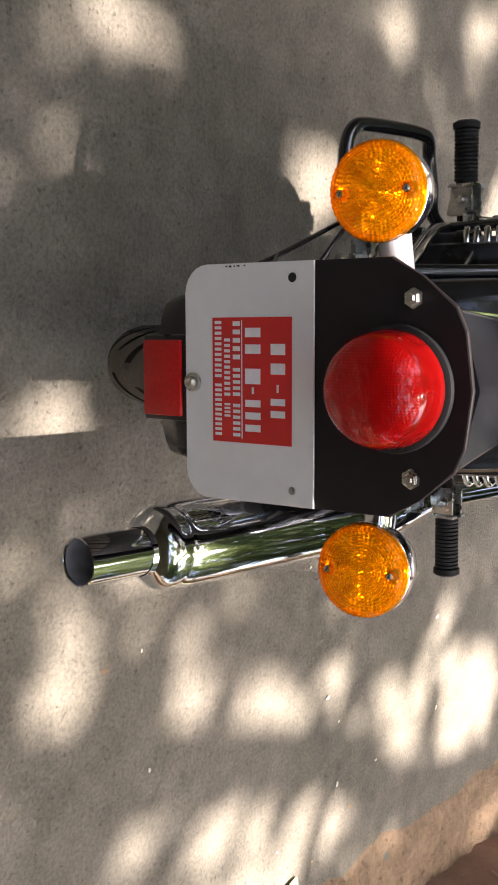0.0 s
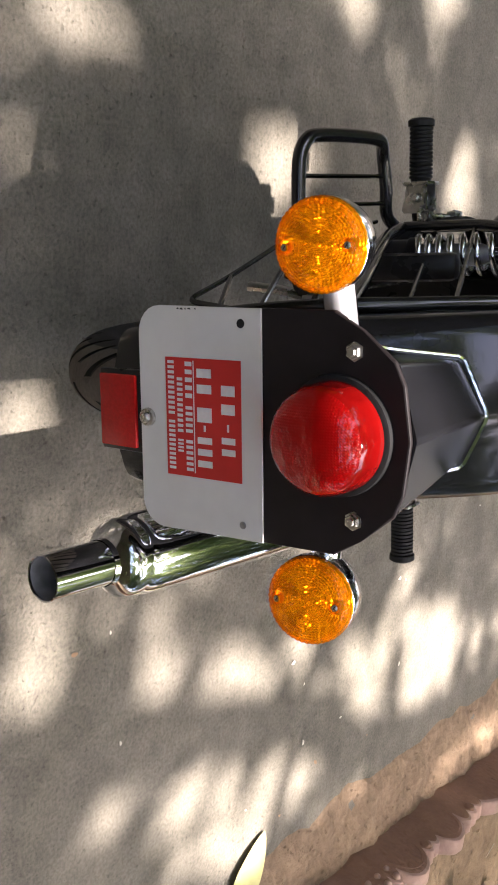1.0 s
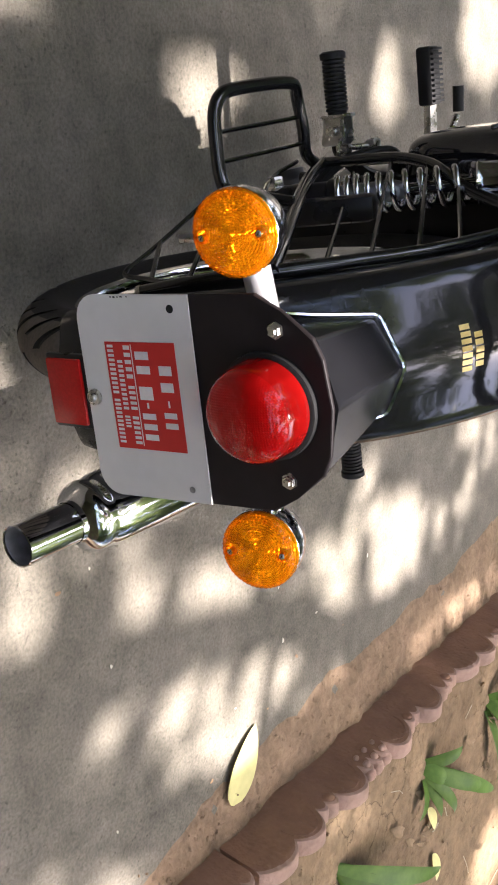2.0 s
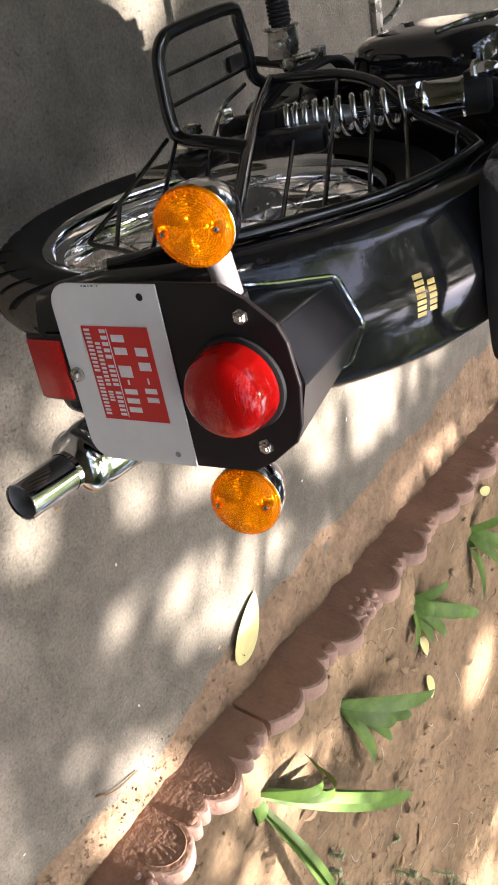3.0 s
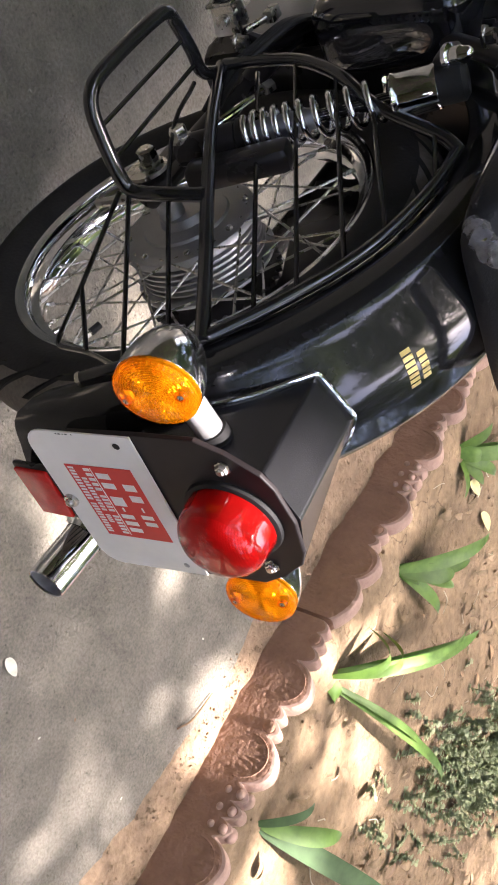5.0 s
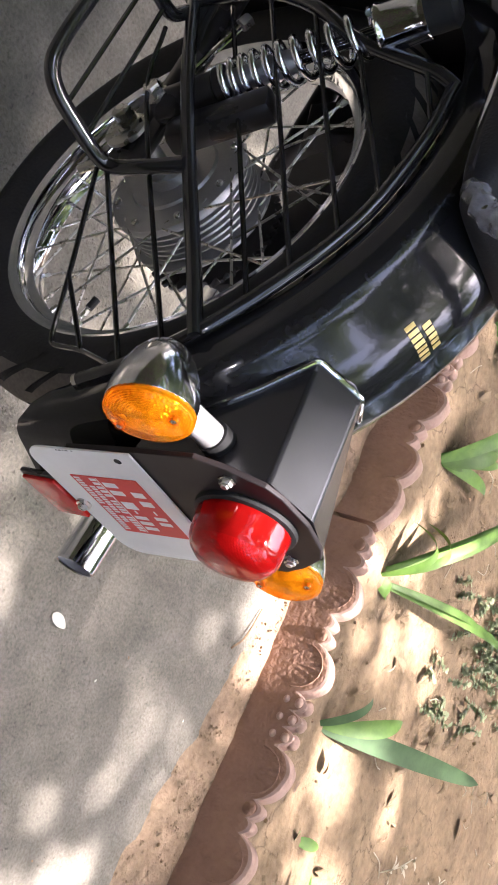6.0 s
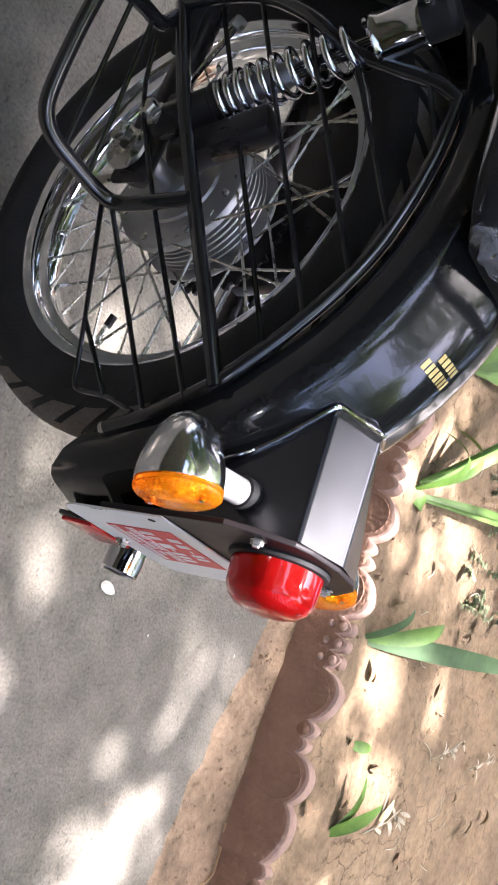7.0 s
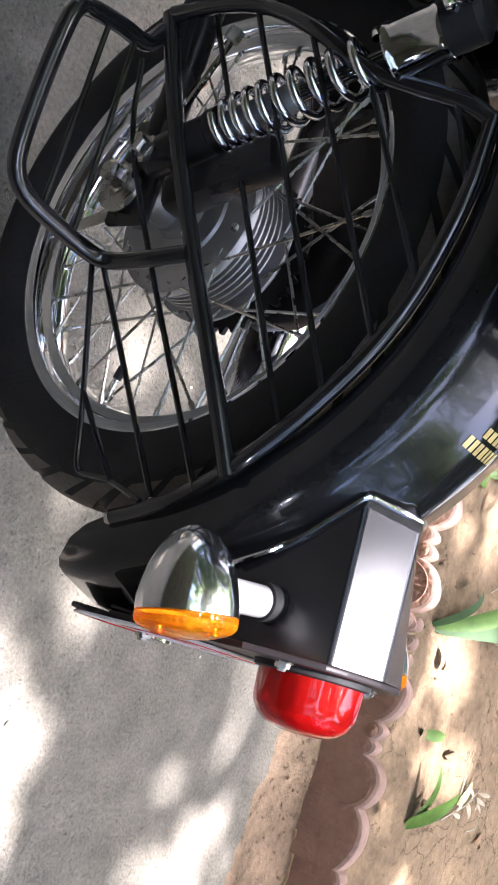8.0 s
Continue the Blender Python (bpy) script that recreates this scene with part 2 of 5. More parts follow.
M_STRAW = material("dry_straw", (0.50, 0.44, 0.33), 0.7, 0.0, (0.36, 0.30, 0.2), 40)
M_CANOPY = material("tree_leaf", (0.075, 0.14, 0.03), 0.45, 0.0, (0.04, 0.085, 0.018), 3)
tree_nt = M_CANOPY.node_tree
glow_through = tree_nt.nodes.new("ShaderNodeBsdfTranslucent")
glow_through.inputs["Color"].default_value = (0.20, 0.25, 0.09, 1)
leaf_mix = tree_nt.nodes.new("ShaderNodeMixShader")
leaf_mix.inputs[0].default_value = 0.5
tree_nt.links.new(tree_nt.nodes["Principled BSDF"].outputs[0], leaf_mix.inputs[1])
tree_nt.links.new(glow_through.outputs[0], leaf_mix.inputs[2])
tree_nt.links.new(leaf_mix.outputs[0], tree_nt.nodes["Material Output"].inputs["Surface"])
M_BARK = material("bark", (0.16, 0.12, 0.09), 0.9, 0.0, (0.08, 0.06, 0.045), 12, 0.8, 0.02, 30)

# ---------------------------------------------------------------- mesh helpers


def mesh_of(name, bm, mat, angle=35):
    bmesh.ops.recalc_face_normals(bm, faces=bm.faces)
    me = bpy.data.meshes.new(name)
    bm.to_mesh(me)
    bm.free()
    me.materials.append(mat)
    me.shade_smooth()
    me.set_sharp_from_angle(angle=radians(angle))
    return me


def part(name, bm, mat, parent, label="", at=None, angle=35):
    me = bm if isinstance(bm, bpy.types.Mesh) else mesh_of(name, bm, mat, angle)
    ob = new(name, me)
    ob.parent = parent
    if at is not None:
        ob.matrix_basis = at
    return tagged(ob, label)


def thing(name, bm, mat, label, category, group="", kind="", at=None, angle=35):
    me = bm if isinstance(bm, bpy.types.Mesh) else mesh_of(name, bm, mat, angle)
    ob = new(name, me)
    if at is not None:
        ob.matrix_basis = at
    return tagged(ob, label, category, group, kind)


def smooth_path(points, steps=6, closed=False):
    """Catmull-Rom through the points."""
    p = [Vector(q) for q in points]
    n = len(p)
    out = []
    for i in range(n if closed else n - 1):
        if closed:
            a, b, c, d = p[i - 1], p[i], p[(i + 1) % n], p[(i + 2) % n]
        else:
            b, c = p[i], p[i + 1]
            a = p[i - 1] if i else b * 2 - c
            d = p[i + 2] if i + 2 < n else c * 2 - b
        for k in range(steps):
            t = k / steps
            out.append(0.5 * (2 * b + (c - a) * t + (2 * a - 5 * b + 4 * c - d) * t * t + (3 * b - a - 3 * c + d) * t ** 3))
    if not closed:
        out.append(p[-1])
    return out


def tube(points, r, seg=10, closed=False, bm=None, caps=True):
    """A tube of radius r (or a radius per point) along a line of points."""
    bm = bm or bmesh.new()
    p = [Vector(q) for q in points]
    n = len(p)
    rings = []
    ref = None
    for i in range(n):
        if closed:
            d = (p[(i + 1) % n] - p[i - 1]).normalized()
        else:
            d = (p[min(i + 1, n - 1)] - p[max(i - 1, 0)]).normalized()
        if ref is None:
            ref = d.orthogonal().normalized()
        ref = (ref - d * ref.dot(d)).normalized()
        side = d.cross(ref)
        rad = r[i] if isinstance(r, (list, tuple)) else r
        rings.append([bm.verts.new(p[i] + rad * (math.cos(2 * math.pi * k / seg) * ref + math.sin(2 * math.pi * k / seg) * side)) for k in range(seg)])
    for i in range(n if closed else n - 1):
        a, b = rings[i], rings[(i + 1) % n]
        for k in range(seg):
            bm.faces.new((a[k], a[(k + 1) % seg], b[(k + 1) % seg], b[k]))
    if caps and not closed:
        bm.faces.new(rings[0])
        bm.faces.new(rings[-1])
    return bm


def revolve(profile, seg=32, axis="z", bm=None, m=None, closed=False):
    """Turns a profile of (radius, height) about an axis."""
    bm = bm or bmesh.new()
    m = m or Matrix.Identity(4)
    rings = []
    for r, h in profile:
        ring = []
        if r < 1e-6:
            q = {"z": (0, 0, h), "y": (0, h, 0), "x": (h, 0, 0)}[axis]
            ring = [bm.verts.new(m @ Vector(q))]
        else:
            for k in range(seg):
                c, s_ = r * math.cos(2 * math.pi * k / seg), r * math.sin(2 * math.pi * k / seg)
                q = {"z": (c, s_, h), "y": (c, h, s_), "x": (h, c, s_)}[axis]
                ring.append(bm.verts.new(m @ Vector(q)))
        rings.append(ring)
    pairs = list(zip(rings[:-1], rings[1:])) + ([(rings[-1], rings[0])] if closed else [])
    for a, b in pairs:
        for k in range(seg):
            k2 = (k + 1) % seg
            if len(a) == 1 and len(b) == 1:
                continue
            if len(a) == 1:
                bm.faces.new((a[0], b[k], b[k2]))
            elif len(b) == 1:
                bm.faces.new((a[k], a[k2], b[0]))
            else:
                bm.faces.new((a[k], a[k2], b[k2], b[k]))
    return bm


def prism(outline, depth, m=None, bevel=0.0, bm=None):
    """An outline in (x, z) pushed along +y by depth."""
    bm = bm or bmesh.new()
    m = m or Matrix.Identity(4)
    a = [bm.verts.new(m @ Vector((x, 0, z))) for x, z in outline]
    b = [bm.verts.new(m @ Vector((x, depth, z))) for x, z in outline]
    n = len(a)
    fa = bm.faces.new(a)
    fb = bm.faces.new(b[::-1])
    for k in range(n):
        bm.faces.new((a[k], b[k], b[(k + 1) % n], a[(k + 1) % n]))
    if bevel:
        edges = list(fa.edges) + list(fb.edges)
        bmesh.ops.bevel(bm, geom=edges, offset=bevel, segments=2, affect="EDGES", profile=0.5)
    return bm


def block(sx, sy, sz, at=(0, 0, 0), bevel=0.003, bm=None, turn=None):
    """A box of those sizes with rounded edges, centred at a place."""
    bm = bm or bmesh.new()
    made = bmesh.ops.create_cube(bm, size=1.0)
    m = Matrix.Translation(at) @ (turn or Matrix.Identity(4)) @ Matrix.Diagonal((sx, sy, sz, 1))
    bmesh.ops.transform(bm, matrix=m, verts=made["verts"])
    if bevel:
        edges = list({e for v in made["verts"] for e in v.link_edges})
        bmesh.ops.bevel(bm, geom=edges, offset=bevel, segments=2, affect="EDGES", profile=0.5)
    return bm


def arc(cx, cz, r, a0, a1, n=6):
    return [(cx + r * math.cos(radians(a0 + (a1 - a0) * k / n)), cz + r * math.sin(radians(a0 + (a1 - a0) * k / n))) for k in range(n + 1)]


def along(a, b):
    """A pose whose z axis runs from a to b, with its origin at a."""
    a, b = Vector(a), Vector(b)
    return Matrix.Translation(a) @ (b - a).to_track_quat("Z", "Y").to_matrix().to_4x4()


# ---------------------------------------------------------------- setting


def base_x(y):
    """The line along which the garden edging meets the path."""
    return 1.369 + 0.045 * y + 0.012 * y * y if y > 0 else 1.369 - 0.02 * y


bm = bmesh.new()
bmesh.ops.create_grid(bm, x_segments=8, y_segments=8, size=150)
ground = thing("ground", bm, M_CONCRETE, "grey worn concrete path in dappled sunlight", "ground", kind="structure")

# strip of earth-stained mortar between the path and the edging
bm = bmesh.new()
rows_ = []
BORDER = 14
for i in range(421):
    y = -2.6 + i * 0.0215
    back = min(1.0, max(0.0, (y - 0.35) / 0.7))
    left = 1.215 + 0.22 * min(y, 0.35) - 0.055 * back * back * (3 - 2 * back) + 0.03 * max(0.0, y - 1.2) if y > -0.8 else 1.04
    left += 0.05 * noise.noise((y * 2.3, 3.1, 0)) + 0.02 * noise.noise((y * 11, 7.7, 0)) + 0.008 * noise.noise((y * 34, 1.7, 0))
    right = base_x(y) + 0.02
    line = []
    for k in range(BORDER + 1):
        f = k / BORDER
        x = left + (right - left) * f
        lumps = (0.006 + 0.009 * back) * noise.noise((x * 11, y * 11, 1)) + (0.004 + 0.004 * back) * noise.noise((x * 27, y * 27, 5))
        line.append(bm.verts.new((x, y, -0.005 + (0.020 + 0.012 * back) * f ** 0.7 + lumps * min(1.0, 3 * f))))
    rows_.append(line)
for a, b in zip(rows_[:-1], rows_[1:]):
    for k in range(BORDER):
        bm.faces.new((a[k], a[k + 1], b[k + 1], b[k]))
thing("path_border", bm, M_BAND, "brown earth-stained mortar strip beside the concrete", "path border", kind="structure")

# planting bed behind the edging
bm = bmesh.new()
cols, rws = 150, 170
grid = []
for j in range(rws + 1):
    y = -3.0 + 10.0 * j / rws
    line = []
    for i in range(cols + 1):
        f = i / cols
        x = base_x(y) + 0.03 + 7.0 * f ** 1.5
        z = 0.075 + 0.022 * noise.noise((x * 1.6, y * 1.6, 0)) + 0.012 * noise.noise((x * 6, y * 6, 4)) + 0.006 * noise.noise((x * 19, y * 19, 9))
        line.append(bm.verts.new((x, y, z if i else 0.0)))
    grid.append(line)
for j in range(rws):
    for i in range(cols):
        bm.faces.new((grid[j][i], grid[j][i + 1], grid[j + 1][i + 1], grid[j + 1][i]))
thing("soil_bed", bm, M_SOIL, "dry brown cracked soil of a planting bed", "soil", kind="structure")

# ---------------------------------------------------------------- motorcycle
bike = tagged(new("motorcycle"), "black motorcycle with chrome trim on its centre stand", "motorcycle")
bike.matrix_basis = pose(0.0386, 0, 0, 0, -3, 0)


def curve_tube(points, r, seg=10, steps=6):
    return tube(smooth_path(points, steps), r, seg)


# --- rear wheel
WHEEL = (0.0, 0.452, 0.4025)
K = 1.042
rim_half = [(0.2580, 0.0345), (0.2588, 0.0330), (0.2580, 0.0315), (0.2530, 0.0305), (0.2480, 0.0290), (0.2465, 0.0180), (0.2430, 0.0150), (0.2365, 0.0130), (0.2338, 0.0080), (0.2335, 0.0)]
rim_inner = [(0.2300, 0.0), (0.2303, 0.0080), (0.2322, 0.0125), (0.2385, 0.0155), (0.2425, 0.0180), (0.2440, 0.0270), (0.2458, 0.0305), (0.2500, 0.0325), (0.2530, 0.0335), (0.2555, 0.0350)]
rim_profile = [(r, -x) for r, x in rim_half] + rim_half[-2::-1] + rim_inner[::-1] + [(r, -x) for r, x in rim_inner[1:]]
rim_profile = [(r * K, x) for r, x in rim_profile]
wheel = part("rear_wheel", revolve(rim_profile, 96, "x", closed=True), M_RIM, bike, "chrome spoked wheel rim", pose(*WHEEL))
bm = bmesh.new()
PITCH = 24
NT, NW = 18 * PITCH, 34
rings = []
for i in range(NT):
    ring = []
    for k in range(NW + 1):
        u = -1 + 2 * k / NW
        ang = u * radians(142)
        x = 0.0500 * math.sin(ang)
        r = 0.3020 + 0.0545 * math.cos(ang)
        if abs(ang) > radians(90):
            f = (abs(ang) - radians(90)) / radians(52)
            x, r = math.copysign(0.050 - 0.018 * f ** 1.5, u), 0.302 - 0.037 * f
        v_ = min(1.0, abs(ang) / radians(78))
        step_ = (i + (PITCH // 2 if u > 0 else 0)) % PITCH
        if (step_ in (1, 2, 3) and 0.10 < v_ < 0.97) or (step_ in (13, 14) and 0.34 < v_ < 0.75):
            r -= 0.0055
        a = 2 * math.pi * (i / NT - 0.9 * v_ ** 1.6 / 18)
        ring.append(bm.verts.new((x, r * math.cos(a), r * math.sin(a))))
    rings.append(ring)
for i in range(NT):
    a, b = rings[i], rings[(i + 1) % NT]
    for k in range(NW):
        f = bm.faces.new((a[k], a[k + 1], b[k + 1], b[k]))
        u = -1 + 2 * (k + 0.5) / NW
        v_ = abs(u) * 142 / 78
        step_ = (i + (PITCH // 2 if u > 0 else 0)) % PITCH
        f.material_index = 1 if (step_ in (0, 1, 2, 3) and 0.10 < v_ < 0.97) or (step_ in (12, 13, 14) and 0.34 < v_ < 0.75) else 0
tread_bm = bm.copy()
for mesh_, inside in ((bm, False), (tread_bm, True)):
    mesh_.faces.ensure_lookup_table()
    drop = [f for q, f in enumerate(mesh_.faces) if (10 <= q % NW < NW - 10) != inside]
    bmesh.ops.delete(mesh_, geom=drop, context="FACES")
part("tread", tread_bm, M_TREAD, wheel, "dusty grooved tyre tread", angle=30).data.materials.append(M_RUBBER)
part("tyre", bm, M_TYRE, wheel, "black road tyre with a grooved tread", angle=30)
HUB = [(0.0, -0.056), (0.034, -0.056), (0.037, -0.044), (0.062, -0.042), (0.0645, -0.0385), (0.094, -0.0365), (0.0985, -0.034), (0.1000, -0.030), (0.1000, -0.024), (0.0965, -0.022)]
for k in range(5):
    x0 = -0.020 + 0.009 * k
    HUB += [(0.0885, x0), (0.0885, x0 + 0.0045), (0.0955, x0 + 0.0055), (0.0955, x0 + 0.0080)]
HUB += [(0.088, 0.026), (0.086, 0.030), (0.1040, 0.034), (0.1050, 0.0365), (0.1040, 0.039), (0.06, 0.044), (0.05, 0.058), (0.0, 0.062)]
part("hub", revolve(HUB, 64, "x"), M_ALLOY, wheel, "grey cast alloy drum hub with cooling ribs")
for k in range(8):
    a = 2 * math.pi * (k + 0.3) / 8
    part("hub_screw", revolve([(0.0, -0.0405), (0.0022, -0.0405), (0.0026, -0.0415), (0.0048, -0.0405), (0.0054, -0.031)], 12, "x", m=pose(0.0, 0.087 * math.cos(a), 0.087 * math.sin(a))), M_STEEL, wheel)
sprocket = []
for k in range(152):
    a = 2 * math.pi * k / 152
    sprocket.append(((0.096 if k % 4 in (0, 1) else 0.104) * math.cos(a), (0.096 if k % 4 in (0, 1) else 0.104) * math.sin(a)))
part("sprocket", prism(sprocket, 0.006, Matrix.Translation((0.070, 0, 0)) @ pose(0, 0, 0, 0, 0, -90)), M_BLACK_SATIN, wheel, "dark toothed chain sprocket")
spokes = {}
for side in (-1, 1):
    for lean in (-1, 1):
        a0, a1 = 0.0, lean * radians(52)
        hub_p = Vector((side * 0.036, 0.088 * math.cos(a0), 0.088 * math.sin(a0)))
        rim_p = Vector((side * 0.008, 0.236 * K * math.cos(a1), 0.236 * K * math.sin(a1)))
        b = tube([hub_p, rim_p], 0.0019, 6)
        d = (rim_p - hub_p).normalized()
        tube([rim_p - d * 0.016, rim_p - d * 0.001], 0.0034, 6, bm=b)
        spokes[side, lean] = mesh_of("spoke", b, M_STEEL)
for k in range(40):
    side, lean = (-1 if k % 2 else 1), (-1 if (k // 2) % 2 else 1)
    part("spoke", spokes[side, lean], None, wheel, at=pose(0, 0, 0, 360 * k / 40 + 4, 0, 0))
va = radians(197)
vd = Vector((0, math.cos(va), math.sin(va)))
bm = tube([vd * 0.2376, vd * 0.2042], 0.0042, 10)
tube([vd * 0.2355, vd * 0.2282], 0.0075, 6, bm=bm)
part("valve", bm, M_STEEL, wheel, "brass tyre valve")
part("valve_cap", tube([vd * 0.2074, vd * 0.1907], 0.0055, 10), M_RUBBER, wheel, "black valve cap")

chain_guard = [(0.365, 0.445), (0.372, 0.505), (0.400, 0.548), (0.450, 0.574), (0.540, 0.580), (0.650, 0.574), (0.720, 0.560), (0.720, 0.440), (0.640, 0.462), (0.560, 0.470), (0.480, 0.505), (0.420, 0.500)]
part("chain_guard", prism(chain_guard, 0.024, Matrix.Translation((0.104, 0, 0)) @ pose(0, 0, 0, 0, 0, 90), 0.004), M_BLACK_SATIN, bike, "black pressed chain guard")

# --- swing arm, axle and chain adjuster
bm = tube(smooth_path([(-0.112, 0.40, 0.405), (-0.112, 0.55, 0.41), (-0.118, 0.75, 0.42), (-0.12, 0.95, 0.43)], 4), 0.019, 14)
swing = part("swing_arm", bm, M_BLACK_SATIN, bike, "black swing arm")
part("axle_plate", block(0.012, 0.13, 0.062, (-0.120, 0.455, 0.408), 0.006), M_BLACK_SATIN, swing)
part("arm_right", tube([(0.112, 0.40, 0.405), (0.118, 0.75, 0.42), (0.12, 0.95, 0.43)], 0.019, 12), M_BLACK_SATIN, swing)
cam_plate = part("chain_adjuster", prism([(0.026 * (1 + 0.28 * k / 40) * math.cos(2 * math.pi * k / 40), 0.026 * (1 + 0.28 * k / 40) * math.sin(2 * math.pi * k / 40)) for k in range(40)],
                 0.005, pose(-0.133, 0.430, 0.400, 0, 0, 90), 0.001), M_STEEL, bike, "grey snail-shaped chain adjuster")
part("axle_nut", revolve([(0.0, -0.163), (0.010, -0.163), (0.0135, -0.160), (0.0135, -0.143), (0.017, -0.142), (0.017, -0.135)], 6, "x", m=pose(0, 0.436, 0.402)), M_STEEL, bike, "steel axle nut")
part("brake_arm", tube([(-0.085, 0.44, 0.40), (-0.10, 0.415, 0.35), (-0.105, 0.40, 0.31)], 0.007, 8), M_STEEL, bike)
part("brake_rod", tube([(-0.150, 0.505, 0.470), (-0.150, 0.594, 0.512)], 0.0045, 10), M_CHROME, bike, "chrome brake rod")
part("rod_nut", tube([(-0.150, 0.584, 0.507), (-0.150, 0.597, 0.5135)], 0.009, 6), M_STEEL, bike, "plated rod nut")
part("clamp_bolt", revolve([(0.0, -0.1400), (0.0045, -0.1395), (0.0062, -0.1375), (0.0062, -0.122)], 12, "x", m=pose(0, 0.4735, 0.5086)), M_STEEL, bike, "small plated bolt")
part("axle_spacer", tube([(-0.115, 0.44, 0.395), (-0.040, 0.44, 0.395)], 0.018, 16), M_ALLOY, bike, "alloy axle spacer")

# --- shock absorbers
for side in (-1, 1):
    low, top = Vector((side * 0.143, 0.452, 0.440)), Vector((side * 0.143, 0.578, 0.815))
    d = (top - low).normalized()
    length = (top - low).length
    m = along(low, top)
    shock = part("shock_absorber", revolve([(0.0, 0.0), (0.019, 0.002), (0.021, 0.02), (0.021, 0.085), (0.0235, 0.088), (0.0235, 0.1), (0.012, 0.102), (0.0085, 0.11), (0.0085, 0.30), (0.0, 0.30)], 24, "z", m=m),
                 M_BLACK_SATIN, bike, "black shock absorber with a chrome spring")
    coil = []
    turns = 10.0
    for k in range(int(turns * 30) + 1):
        a = 2 * math.pi * k / 30
        f = k / (turns * 30)
        h = 0.100 + 0.184 * (f * 0.68 + 0.32 * f ** 2.4)
        coil.append(m @ Vector((0.0240 * math.cos(a), 0.0240 * math.sin(a), h)))
    part("spring", tube(coil, 0.0044, 14), M_CHROME, shock, "bright chrome coil spring", angle=70)
    part("damper_tube", revolve([(0.0, 0.095), (0.0145, 0.095), (0.0145, 0.178), (0.0130, 0.184), (0.010, 0.193), (0.0, 0.193)], 28, "z", m=m), M_ALLOY, shock, "grey alloy damper tube")
    part("canister", block(0.036, 0.040, 0.140, bevel=0.010), M_BLACK_SATIN, shock, at=along(low + Vector((0.014 * -side, -0.044, 0.02)), top + Vector((0.014 * -side, -0.044, 0.02))) @ pose(0, 0, 0.085))
    part("rod", tube([m @ Vector((0, 0, 0.13)), m @ Vector((0, 0, 0.31))], 0.0085, 16), M_CHROME, shock, "chrome damper rod")
    part("top_cap", revolve([(0.0, 0.288), (0.0280, 0.288), (0.0292, 0.290), (0.0284, 0.292), (0.0272, 0.294), (0.0270, 0.297), (0.0270, 0.336), (0.0280, 0.339), (0.0276, 0.343), (0.0, 0.343)], 32, "z", m=m), M_CHROME, shock, "chrome spring cap")
    part("top_mount", revolve([(0.0, 0.343), (0.024, 0.343), (0.0245, 0.350), (0.0245, 0.372), (0.017, 0.378), (0.0, 0.378)], 24, "z", m=m), M_RUBBER, shock)
    part("mount_nut", revolve([(0.0, 0.0), (0.011, 0.0), (0.0125, 0.003), (0.0125, 0.013), (0.016, 0.014), (0.016, 0.018), (0.0, 0.018)], 6, "z",
         m=Matrix.Translation(low + Vector((side * 0.034, 0.004, 0.01))) @ pose(0, 0, 0, 0, -side * 90, 0)), M_STEEL, shock, "plated mounting nut")

# --- mudguard
FY, FZ = 0.45, 0.47
SECTION = [(-0.0925, 0.342), (-0.0935, 0.356), (-0.0935, 0.372), (-0.0910, 0.387), (-0.0845, 0.3955), (-0.0760, 0.4005), (-0.0700, 0.4030), (-0.0560, 0.4080), (-0.0400, 0.4140), (-0.0200, 0.4210), (0.0, 0.4240)]
SECTION += [(-x, r) for x, r in SECTION[-2::-1]]


def fender_r(x):
    x = min(abs(x), 0.0930)
    for (x0, r0), (x1, r1) in zip(SECTION[2:10], SECTION[3:11]):
        if -x0 >= x >= -x1:
            return r0 + (r1 - r0) * (-x0 - x) / max(1e-6, x1 - x0)
    return 0.424


def fender_at(x, deg, lift=0.0):
    a = radians(deg)
    r = fender_r(x) + lift
    return Vector((x, FY - r * math.cos(a), FZ + r * math.sin(a)))


bm = bmesh.new()
shell = []
for i in range(91):
    line = []
    for inner in (0, 1):
        for x, r in (SECTION if not inner else SECTION[::-1]):
            start = -4.7 + 10.0 * (1 - math.sqrt(1 - 0.98 * min(1.0, max(0.0, (0.408 - r) / 0.066)) ** 2)) + 1.5 * (1 - min(1.0, abs(x) / 0.0935) ** 2)
            deg = start + (150 - start) * i / 90
            a = radians(deg)
            flare = min(1.0, max(0.0, (38 - deg) / 43))
            rr = r + 0.032 * flare * flare * (3 - 2 * flare) * (1 if r > 0.38 else 0.75) - 0.0025 * inner
            taper = 1 - 0.11 * max(0.0, 1 - i / 9) ** 2.2
            line.append(bm.verts.new((x * taper * (1 - 0.028 * inner), FY - rr * math.cos(a), FZ + rr * math.sin(a))))
    shell.append(line)
for a, b in zip(shell[:-1], shell[1:]):
    n = len(a)
    for k in range(n):
        bm.faces.new((a[k], a[(k + 1) % n], b[(k + 1) % n], b[k]))
bm.faces.new(shell[0])
bm.faces.new(shell[-1])
fender = part("mudguard", bm, M_GUARD, bike, "deep gloss black rear mudguard", angle=50)


